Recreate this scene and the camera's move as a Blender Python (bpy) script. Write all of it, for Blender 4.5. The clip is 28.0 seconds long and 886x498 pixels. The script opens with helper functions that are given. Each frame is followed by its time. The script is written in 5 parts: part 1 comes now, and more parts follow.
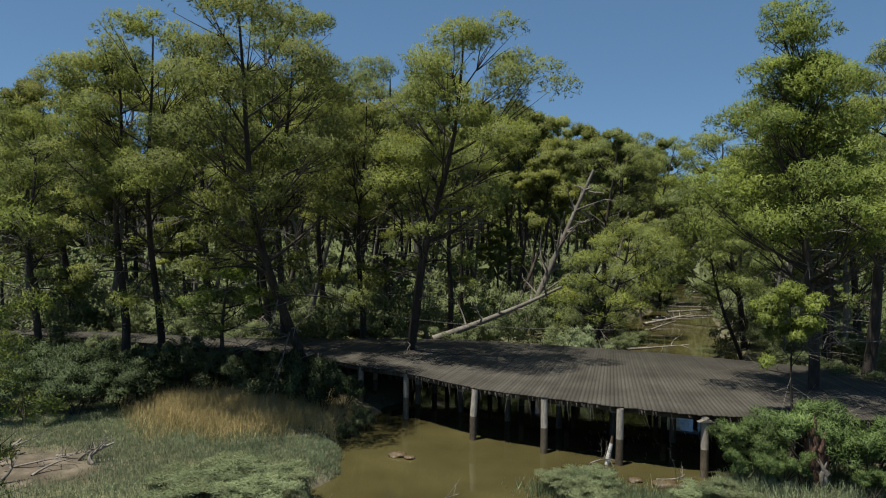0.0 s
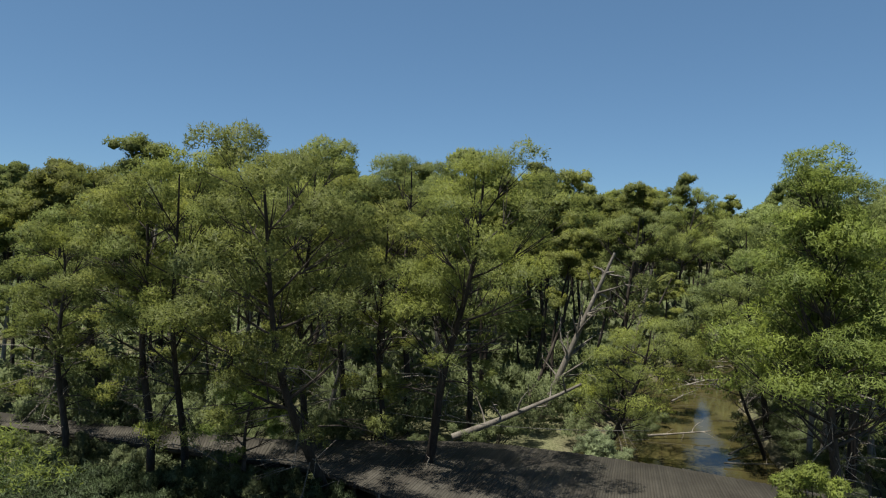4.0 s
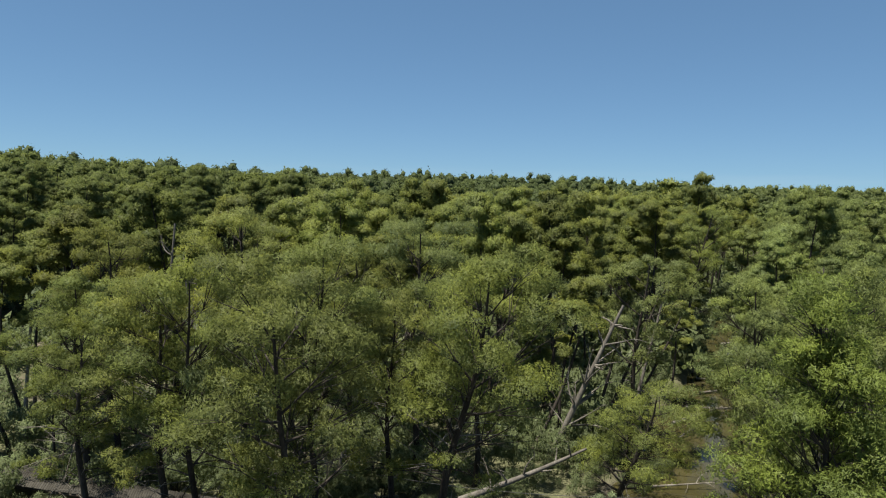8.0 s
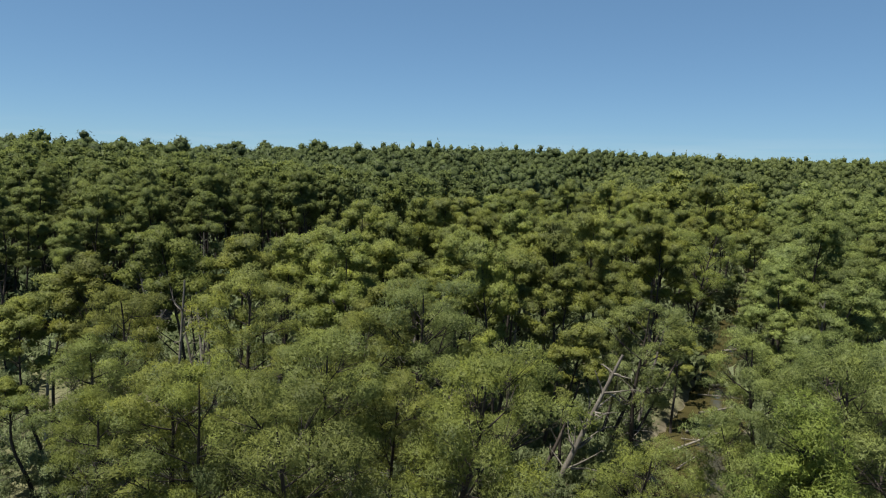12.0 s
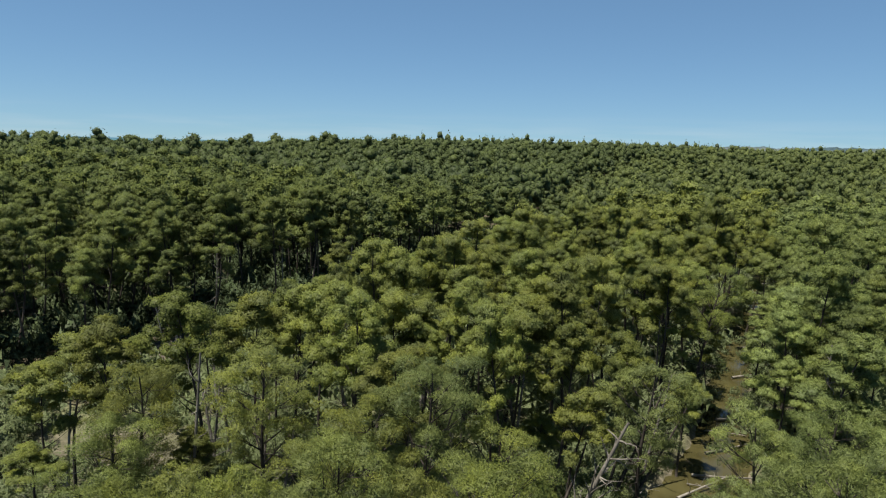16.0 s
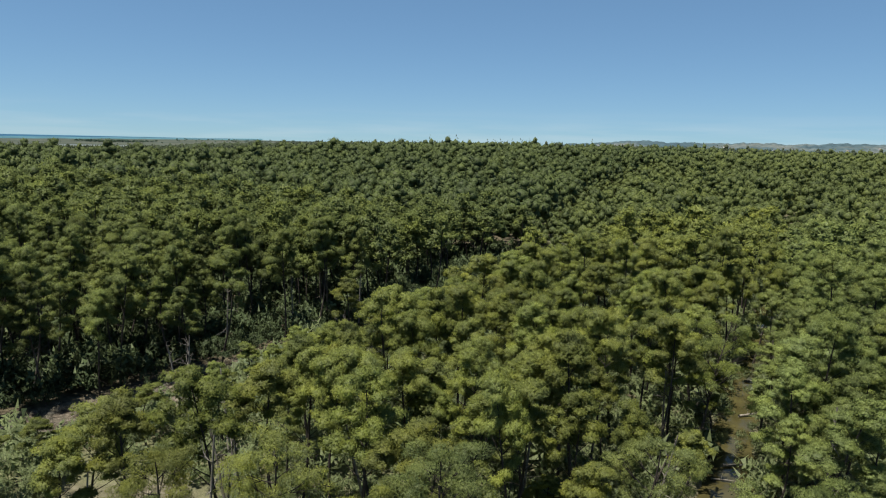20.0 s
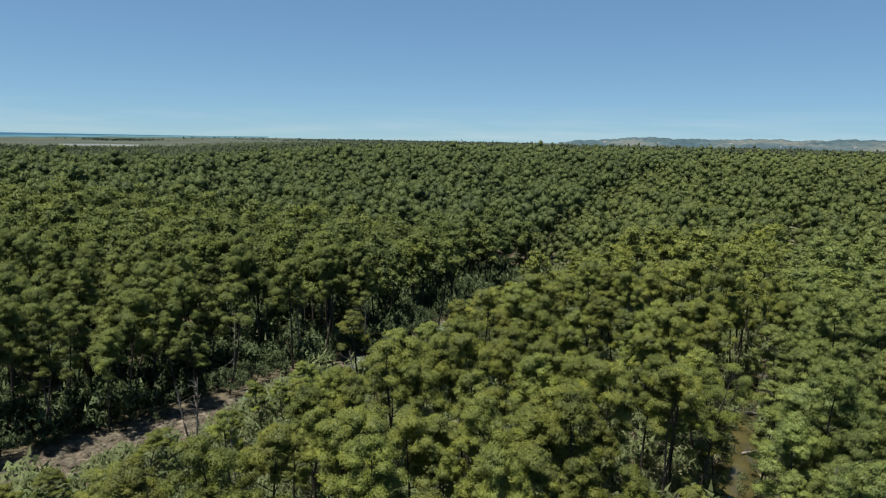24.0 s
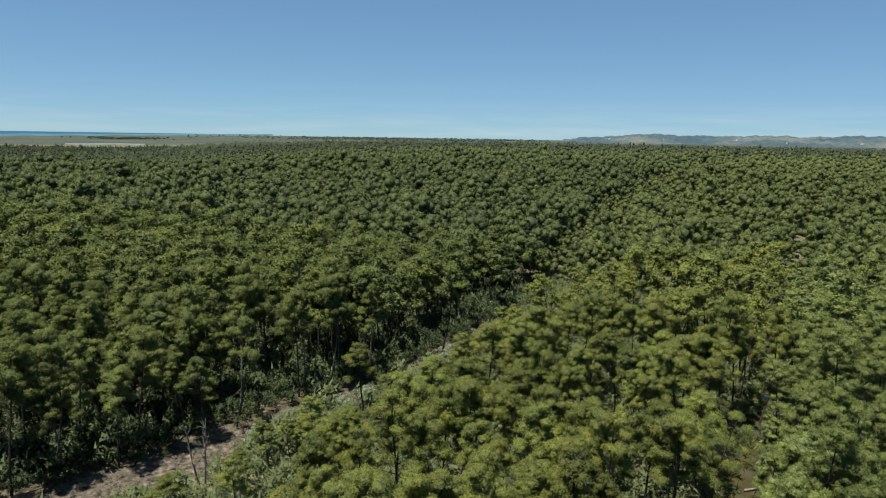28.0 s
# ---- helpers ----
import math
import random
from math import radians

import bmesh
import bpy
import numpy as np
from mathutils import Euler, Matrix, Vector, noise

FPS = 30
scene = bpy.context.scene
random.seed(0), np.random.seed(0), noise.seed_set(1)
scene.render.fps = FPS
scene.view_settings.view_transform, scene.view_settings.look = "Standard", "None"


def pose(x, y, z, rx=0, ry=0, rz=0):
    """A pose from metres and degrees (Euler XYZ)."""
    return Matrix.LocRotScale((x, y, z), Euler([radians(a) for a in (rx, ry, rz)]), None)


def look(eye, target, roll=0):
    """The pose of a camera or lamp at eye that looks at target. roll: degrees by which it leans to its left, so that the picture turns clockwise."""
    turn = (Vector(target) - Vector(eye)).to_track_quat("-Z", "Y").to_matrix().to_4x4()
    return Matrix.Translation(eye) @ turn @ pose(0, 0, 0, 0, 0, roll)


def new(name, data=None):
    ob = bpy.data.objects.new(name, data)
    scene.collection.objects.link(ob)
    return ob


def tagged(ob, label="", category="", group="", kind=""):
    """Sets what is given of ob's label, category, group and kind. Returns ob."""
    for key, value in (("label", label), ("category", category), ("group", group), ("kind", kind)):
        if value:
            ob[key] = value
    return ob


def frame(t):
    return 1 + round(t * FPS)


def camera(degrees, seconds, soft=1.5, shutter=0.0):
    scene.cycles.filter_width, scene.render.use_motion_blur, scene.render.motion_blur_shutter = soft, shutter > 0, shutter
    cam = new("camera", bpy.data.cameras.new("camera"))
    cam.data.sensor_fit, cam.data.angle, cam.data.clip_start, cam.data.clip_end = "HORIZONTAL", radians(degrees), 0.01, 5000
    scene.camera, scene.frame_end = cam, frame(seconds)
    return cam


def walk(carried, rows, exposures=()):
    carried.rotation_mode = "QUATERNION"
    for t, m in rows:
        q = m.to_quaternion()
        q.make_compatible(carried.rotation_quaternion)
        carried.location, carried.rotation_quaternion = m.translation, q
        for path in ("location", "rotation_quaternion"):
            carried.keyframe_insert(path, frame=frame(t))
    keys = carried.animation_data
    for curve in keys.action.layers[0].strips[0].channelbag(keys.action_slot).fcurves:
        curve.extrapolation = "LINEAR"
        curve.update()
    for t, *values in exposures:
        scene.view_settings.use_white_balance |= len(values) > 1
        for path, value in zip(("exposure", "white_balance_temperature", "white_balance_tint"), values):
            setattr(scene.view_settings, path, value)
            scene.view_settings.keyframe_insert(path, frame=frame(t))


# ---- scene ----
cam = camera(67.0, 28.0, soft=1.1)
METRES, EYE, TILT, LEAN, TURN = 36.0, 6.4, -1.1, -1.0, 0.0
ROWS = [
    (0.0, 0.0, 0.0, 0.0, -0.0, 0.0, 0.0),
    (0.5, 0.0012, -0.0006, 0.0151, 0.24, 0.03, -0.06),
    (1.0, 0.0009, -0.0003, 0.032, 0.49, 0.01, -0.12),
    (1.5, 0.0002, -0.0004, 0.0476, 0.75, 0.0, -0.19),
    (2.0, -0.0005, -0.002, 0.0642, 0.98, -0.01, -0.27),
    (2.5, -0.0006, -0.0032, 0.0794, 1.18, 0.01, -0.33),
    (3.0, -0.0008, -0.0038, 0.096, 1.37, 0.04, -0.36),
    (3.5, -0.0002, -0.0039, 0.1119, 1.57, 0.07, -0.43),
    (4.0, 0.0004, -0.0039, 0.13, 1.78, 0.09, -0.46),
    (4.5, 0.0014, -0.0041, 0.1469, 1.97, 0.08, -0.5),
    (6.5, 0.0025, -0.008, 0.2188, 2.67, -1.46, -0.66),
    (7.0, 0.0047, -0.0073, 0.2373, 2.83, -2.11, -0.67),
    (7.5, 0.0072, -0.0067, 0.2548, 2.98, -2.6, -0.63),
    (8.0, 0.009, -0.0071, 0.273, 3.11, -3.07, -0.67),
    (8.5, 0.0104, -0.0079, 0.2895, 3.23, -3.49, -0.67),
    (9.0, 0.0112, -0.0093, 0.3077, 3.34, -3.99, -0.69),
    (9.5, 0.0119, -0.0099, 0.3252, 3.44, -4.46, -0.66),
    (10.0, 0.0122, -0.0094, 0.3435, 3.53, -4.97, -0.65),
    (10.5, 0.0125, -0.0102, 0.3609, 3.63, -5.45, -0.63),
    (11.0, 0.0135, -0.0116, 0.3795, 3.75, -5.82, -0.64),
    (11.5, 0.0166, -0.0139, 0.3965, 3.83, -5.93, -0.62),
    (12.0, 0.0197, -0.0161, 0.4151, 3.99, -6.08, -0.6),
    (12.5, 0.0215, -0.0174, 0.433, 4.12, -6.28, -0.6),
    (14.5, 0.0242, -0.0184, 0.5059, 4.64, -7.01, -0.56),
    (15.0, 0.0233, -0.0183, 0.525, 4.75, -7.22, -0.54),
    (15.5, 0.0224, -0.0187, 0.5421, 4.83, -7.38, -0.52),
    (16.0, 0.0213, -0.0182, 0.5608, 4.91, -7.5, -0.54),
    (16.5, 0.0223, -0.0174, 0.5784, 5.02, -7.58, -0.54),
    (17.0, 0.0217, -0.0184, 0.5974, 5.11, -7.62, -0.49),
    (17.5, 0.0213, -0.0182, 0.6148, 5.2, -7.63, -0.45),
    (18.0, 0.0207, -0.0186, 0.634, 5.29, -7.64, -0.43),
    (18.5, 0.0202, -0.019, 0.6513, 5.37, -7.68, -0.42),
    (19.0, 0.0198, -0.019, 0.6693, 5.44, -7.7, -0.37),
    (19.5, 0.0198, -0.0196, 0.6867, 5.49, -7.73, -0.37),
    (20.0, 0.0205, -0.0194, 0.7055, 5.58, -7.77, -0.34),
    (20.5, 0.021, -0.0191, 0.7224, 5.65, -7.82, -0.34),
    (21.0, 0.0212, -0.0193, 0.7411, 5.71, -7.85, -0.34),
    (21.5, 0.0219, -0.0197, 0.7581, 5.77, -7.9, -0.31),
    (23.5, 0.024, -0.0207, 0.8324, 5.99, -8.05, -0.19),
    (24.0, 0.0252, -0.0204, 0.8512, 6.07, -8.08, -0.18),
    (24.5, 0.0244, -0.0216, 0.8688, 6.09, -8.11, -0.15),
    (25.0, 0.0257, -0.0222, 0.8877, 6.16, -8.13, -0.12),
    (25.5, 0.024, -0.023, 0.9057, 6.2, -8.17, -0.08),
    (26.0, 0.0243, -0.0233, 0.9251, 6.26, -8.21, -0.08),
    (26.5, 0.025, -0.023, 0.9427, 6.33, -8.25, -0.06),
    (27.0, 0.0246, -0.0228, 0.9613, 6.38, -8.29, -0.1),
    (27.5, 0.0236, -0.0221, 0.9787, 6.41, -8.34, -0.08),
    (28.0, 0.0248, -0.0206, 0.9972, 6.45, -8.37, -0.03),
]
EXPOSURES = [(0.0, 0.76), (4.0, 0.84), (8.0, 0.92), (28.0, 0.92)]
walk(cam, [(t, pose(0, 0, EYE, TILT, LEAN, TURN) @ pose(METRES * x, METRES * y, METRES * z, 90 + pitch, roll, yaw)) for t, x, y, z, yaw, pitch, roll in ROWS], EXPOSURES)

# ---- daylight ----
SUN_ELEVATION, SUN_AZIMUTH = 75.0, -125.0      # azimuth from the view's forward axis, clockwise
world = bpy.data.worlds.new("sky")
scene.world = world
world.use_nodes = True
wn = world.node_tree.nodes
sky = wn.new("ShaderNodeTexSky")
sky.sky_type = "NISHITA"
sky.sun_disc = False
sky.sun_elevation = radians(SUN_ELEVATION)
sky.sun_rotation = radians(SUN_AZIMUTH)
sky.altitude = 3500
sky.air_density, sky.dust_density, sky.ozone_density = 1.0, 0.0, 1.5
soften, tint = wn.new("ShaderNodeGamma"), wn.new("ShaderNodeMix")
soften.inputs["Gamma"].default_value = 0.58
tint.data_type, tint.blend_type = "RGBA", "MULTIPLY"
tint.inputs["Factor"].default_value = 1.0
tint.inputs["B"].default_value = (0.53, 0.79, 1.0, 1)
wn["Background"].inputs["Strength"].default_value = 0.115
wl = world.node_tree.links
wl.new(sky.outputs[0], soften.inputs["Color"])
wl.new(soften.outputs[0], tint.inputs["A"])
# thin streaks of far cloud low over the horizon, all round
way, stretch, streak = wn.new("ShaderNodeTexCoord"), wn.new("ShaderNodeMapping"), wn.new("ShaderNodeTexNoise")
stretch.inputs["Scale"].default_value = (5, 5, 75)
streak.inputs["Scale"].default_value, streak.inputs["Detail"].default_value = 1.0, 6
wl.new(way.outputs["Generated"], stretch.inputs["Vector"])
wl.new(stretch.outputs[0], streak.inputs["Vector"])
split = wn.new("ShaderNodeSeparateXYZ")
wl.new(way.outputs["Generated"], split.inputs[0])
low, thick, both, whiten = wn.new("ShaderNodeMapRange"), wn.new("ShaderNodeMapRange"), wn.new("ShaderNodeMath"), wn.new("ShaderNodeHueSaturation")
low.inputs["From Min"].default_value, low.inputs["From Max"].default_value = 0.055, 0.01
low.inputs["To Max"].default_value = 0.45
low.interpolation_type = "SMOOTHSTEP"
wl.new(split.outputs["Z"], low.inputs["Value"])
thick.inputs["From Min"].default_value, thick.inputs["From Max"].default_value = 0.42, 0.72
wl.new(streak.outputs["Fac"], thick.inputs["Value"])
both.operation = "MULTIPLY"
wl.new(low.outputs[0], both.inputs[0])
wl.new(thick.outputs[0], both.inputs[1])
whiten.inputs["Saturation"].default_value, whiten.inputs["Value"].default_value = 0.55, 1.1
wl.new(both.outputs[0], whiten.inputs["Fac"])
wl.new(tint.outputs["Result"], whiten.inputs["Color"])
wl.new(whiten.outputs[0], wn["Background"].inputs["Color"])

sun = new("sun", bpy.data.lights.new("sun", "SUN"))
sun.data.energy = 4.6
sun.data.angle = radians(0.53)
sun.data.color = (1.0, 0.935, 0.8)
_az, _el = radians(SUN_AZIMUTH), radians(SUN_ELEVATION)
TO_SUN = Vector((math.sin(_az) * math.cos(_el), math.cos(_az) * math.cos(_el), math.sin(_el)))
sun.matrix_world = look(TO_SUN * 100, (0, 0, 0))


# ---- materials ----
def shader(name):
    m = bpy.data.materials.new(name)
    m.use_nodes = True
    return m, m.node_tree.nodes, m.node_tree.links


def ramp(nodes, stops):
    r = nodes.new("ShaderNodeValToRGB")
    e = r.color_ramp.elements
    e[0].position, e[0].color = stops[0][0], (*stops[0][1], 1)
    e[1].position, e[1].color = stops[-1][0], (*stops[-1][1], 1)
    for p, c in stops[1:-1]:
        k = e.new(p)
        k.color = (*c, 1)
    return r


def surface(name, stops, scale=3.0, fine=40.0, rough=0.85, bump=0.4, stretch=(1, 1, 1), vary=0.25, space="Object", dist=0.02):
    """A matt natural surface: broad patches by the ramp, fine grain on top, relief from both, each object a little lighter or darker."""
    m, n, l = shader(name)
    b = n["Principled BSDF"]
    b.inputs["Roughness"].default_value = rough
    b.inputs["Specular IOR Level"].default_value = 0.25
    co = n.new("ShaderNodeTexCoord")
    mp = n.new("ShaderNodeMapping")
    mp.inputs["Scale"].default_value = stretch
    l.new(co.outputs[space], mp.inputs["Vector"])
    a, c = n.new("ShaderNodeTexNoise"), n.new("ShaderNodeTexNoise")
    a.inputs["Scale"].default_value, a.inputs["Detail"].default_value = scale, 5
    c.inputs["Scale"].default_value, c.inputs["Detail"].default_value = fine, 4
    l.new(mp.outputs[0], a.inputs["Vector"])
    l.new(mp.outputs[0], c.inputs["Vector"])
    r = ramp(n, stops)
    l.new(a.outputs["Fac"], r.inputs["Fac"])
    info = n.new("ShaderNodeObjectInfo")
    v = n.new("ShaderNodeMapRange")
    v.inputs["To Min"].default_value, v.inputs["To Max"].default_value = 1 - vary, 1 + vary
    l.new(info.outputs["Random"], v.inputs["Value"])
    g = n.new("ShaderNodeMapRange")
    g.inputs["From Min"].default_value, g.inputs["From Max"].default_value = 0.25, 0.75
    g.inputs["To Min"].default_value, g.inputs["To Max"].default_value = 0.6, 1.4
    l.new(c.outputs["Fac"], g.inputs["Value"])
    k = n.new("ShaderNodeMath")
    k.operation = "MULTIPLY"
    l.new(v.outputs[0], k.inputs[0])
    l.new(g.outputs[0], k.inputs[1])
    h = n.new("ShaderNodeHueSaturation")
    l.new(r.outputs["Color"], h.inputs["Color"])
    l.new(k.outputs[0], h.inputs["Value"])
    l.new(h.outputs["Color"], b.inputs["Base Color"])
    s = n.new("ShaderNodeMath")
    l.new(a.outputs["Fac"], s.inputs[0])
    l.new(c.outputs["Fac"], s.inputs[1])
    bp = n.new("ShaderNodeBump")
    bp.inputs["Strength"].default_value, bp.inputs["Distance"].default_value = bump, dist
    l.new(s.outputs[0], bp.inputs["Height"])
    l.new(bp.outputs["Normal"], b.inputs["Normal"])
    return m


def foliage(name, young, mid, old, translucent=0.35, patch=0.5, space="Object", warm=0.012, grain=9.0, each=True):
    """Needles and leaves: colour by tree (where each tree is an object), by clump and by needle; part of the light passes through."""
    m, n, l = shader(name)
    n.remove(n["Principled BSDF"])
    info, geo = n.new("ShaderNodeObjectInfo"), n.new("ShaderNodeNewGeometry")
    co = n.new("ShaderNodeTexCoord")
    nz = n.new("ShaderNodeTexNoise")
    nz.inputs["Scale"].default_value, nz.inputs["Detail"].default_value = patch, 3
    l.new(co.outputs[space], nz.inputs["Vector"])
    s = n.new("ShaderNodeMath")
    s.operation = "MULTIPLY_ADD"
    l.new(geo.outputs["Random Per Island"], s.inputs[0])
    s.inputs[1].default_value = 0.16
    w = n.new("ShaderNodeMapRange")
    w.inputs["From Min"].default_value, w.inputs["From Max"].default_value = 0.3, 0.7
    w.inputs["To Min"].default_value, w.inputs["To Max"].default_value = 0.08, 0.72
    l.new(nz.outputs["Fac"], w.inputs["Value"])
    l.new(w.outputs[0], s.inputs[2])
    r = ramp(n, [(p, tuple(np.multiply(c, (1.33, 1.36, 1.42)))) for p, c in ((0.0, old), (0.5, mid), (1.0, young))])
    l.new(s.outputs[0], r.inputs["Fac"])
    # needle grain: tone and relief
    gn, gv = n.new("ShaderNodeTexNoise"), n.new("ShaderNodeMapRange")
    gn.inputs["Scale"].default_value, gn.inputs["Detail"].default_value = grain, 2
    l.new(co.outputs[space], gn.inputs["Vector"])
    gv.inputs["From Min"].default_value, gv.inputs["From Max"].default_value = 0.3, 0.7
    gv.inputs["To Min"].default_value, gv.inputs["To Max"].default_value = 0.65, 1.35
    l.new(gn.outputs["Fac"], gv.inputs["Value"])
    bp = n.new("ShaderNodeBump")
    bp.inputs["Strength"].default_value, bp.inputs["Distance"].default_value = 0.9, 0.6 / grain
    l.new(gn.outputs["Fac"], bp.inputs["Height"])
    h = n.new("ShaderNodeHueSaturation")
    hv, vv = n.new("ShaderNodeMapRange"), n.new("ShaderNodeMapRange")
    hv.inputs["To Min"].default_value, hv.inputs["To Max"].default_value = 0.5 - warm * 0.75, 0.5 + warm * 0.15
    vv.inputs["To Min"].default_value, vv.inputs["To Max"].default_value = 0.75, 1.25
    hv.inputs["Value"].default_value = 0.5
    if each:
        l.new(info.outputs["Random"], hv.inputs["Value"])
    x = n.new("ShaderNodeMath")
    x.operation = "FRACT"
    y = n.new("ShaderNodeMath")
    y.operation = "MULTIPLY"
    y.inputs[1].default_value = 7.31
    l.new(info.outputs["Random"], y.inputs[0])
    l.new(y.outputs[0], x.inputs[0])
    vv.inputs["Value"].default_value = 0.5
    if each:
        l.new(x.outputs[0], vv.inputs["Value"])
    l.new(hv.outputs[0], h.inputs["Hue"])
    gm = n.new("ShaderNodeMath")
    gm.operation = "MULTIPLY"
    l.new(vv.outputs[0], gm.inputs[0])
    l.new(gv.outputs[0], gm.inputs[1])
    l.new(gm.outputs[0], h.inputs["Value"])
    l.new(r.outputs["Color"], h.inputs["Color"])
    d, t = n.new("ShaderNodeBsdfDiffuse"), n.new("ShaderNodeBsdfTranslucent")
    g = n.new("ShaderNodeBsdfGlossy")
    g.inputs["Roughness"].default_value = 0.5
    g.inputs["Color"].default_value = (0.5, 0.5, 0.5, 1)
    l.new(h.outputs["Color"], d.inputs["Color"])
    l.new(bp.outputs["Normal"], d.inputs["Normal"])
    l.new(h.outputs["Color"], t.inputs["Color"])
    m1, m2 = n.new("ShaderNodeMixShader"), n.new("ShaderNodeMixShader")
    m1.inputs[0].default_value, m2.inputs[0].default_value = translucent, 0.012
    l.new(d.outputs[0], m1.inputs[1])
    l.new(t.outputs[0], m1.inputs[2])
    l.new(m1.outputs[0], m2.inputs[1])
    l.new(g.outputs[0], m2.inputs[2])
    l.new(m2.outputs[0], n["Material Output"].inputs["Surface"])
    return m


YELLOW = ((0.19, 0.208, 0.036), (0.14, 0.163, 0.044), (0.086, 0.108, 0.05))
DARK = ((0.147, 0.17, 0.038), (0.101, 0.124, 0.039), (0.06, 0.079, 0.036))
PALE = ((0.18, 0.21, 0.05), (0.138, 0.168, 0.053), (0.09, 0.116, 0.053))
PINE = foliage("pine_needles", *YELLOW, 0.53, warm=0.02)
PINE_LUSH = foliage("lush_pine_needles", (0.176, 0.216, 0.037), (0.132, 0.169, 0.039), (0.086, 0.116, 0.041), 0.45)
PINE_DARK = foliage("dark_pine_needles", *DARK, 0.5)
PINE_GREY = foliage("grey_pine_needles", (0.18, 0.205, 0.052), (0.14, 0.166, 0.055), (0.092, 0.118, 0.055), 0.52)
PINE_PALE = foliage("pale_pine_needles", *PALE, 0.45)
PINE_DEEP = foliage("deep_green_pine_needles", (0.175, 0.2, 0.045), (0.135, 0.16, 0.048), (0.09, 0.112, 0.048), 0.5)
DRY = foliage("dry_twigs", (0.22, 0.20, 0.15), (0.16, 0.145, 0.11), (0.10, 0.09, 0.07), 0.2, each=False)
SHRUB = foliage("shrub_leaves", (0.14, 0.17, 0.05), (0.08, 0.11, 0.035), (0.04, 0.06, 0.02), 0.3, 0.7)
BANK_LEAF = foliage("bank_bush_leaves", (0.17, 0.195, 0.09), (0.11, 0.135, 0.06), (0.06, 0.078, 0.036), 0.4, 0.3)
SHRUB_STUFF = foliage("undergrowth_leaves", (0.188, 0.222, 0.105), (0.14, 0.168, 0.078), (0.09, 0.111, 0.052), 0.6, 0.12, each=False)
SILVER = foliage("silvery_leaves", (0.27, 0.31, 0.22), (0.19, 0.23, 0.15), (0.11, 0.14, 0.09), 0.3, 0.8)
MARSH = foliage("marsh_grass_blades", (0.24, 0.27, 0.165), (0.175, 0.205, 0.118), (0.115, 0.14, 0.075), 0.45, 0.3, each=False)
GOLD = foliage("dry_grass_blades", (0.42, 0.34, 0.17), (0.32, 0.265, 0.125), (0.21, 0.18, 0.085), 0.45, 0.8, each=False)
BARK = surface("pine_bark", [(0.3, (0.025, 0.021, 0.018)), (0.6, (0.055, 0.046, 0.04)), (0.85, (0.12, 0.105, 0.09))], 2.5, 14, 0.95, 0.8, (1, 1, 0.25), 0.3)
GREY_WOOD = surface("bleached_wood", [(0.3, (0.1, 0.09, 0.078)), (0.6, (0.185, 0.17, 0.15)), (0.85, (0.30, 0.28, 0.25))], 2.0, 18, 0.9, 0.5, (1, 1, 0.3), 0.2)
DECK = surface("weathered_decking", [(0.3, (0.035, 0.031, 0.026)), (0.55, (0.052, 0.048, 0.04)), (0.85, (0.073, 0.068, 0.058))], 0.7, 30, 0.8, 0.5, (1, 1, 1), 0.14, dist=0.004)
BEAM = surface("dark_timber", [(0.3, (0.035, 0.028, 0.022)), (0.7, (0.08, 0.065, 0.05))], 2, 25, 0.9, 0.5)
POST = surface("pale_round_timber", [(0.3, (0.25, 0.22, 0.185)), (0.6, (0.36, 0.33, 0.285)), (0.85, (0.44, 0.41, 0.36))], 2.2, 25, 0.9, 0.5, (1, 1, 0.2))
WETPOST = surface("wet_timber", [(0.3, (0.07, 0.055, 0.04)), (0.7, (0.15, 0.125, 0.095))], 3, 25, 0.5, 0.5, (1, 1, 0.3))
BROWN_ROT = surface("rotten_wood", [(0.3, (0.05, 0.03, 0.022)), (0.6, (0.12, 0.072, 0.052)), (0.85, (0.26, 0.2, 0.155))], 5, 25, 0.95, 1.0, (1, 1, 0.2))


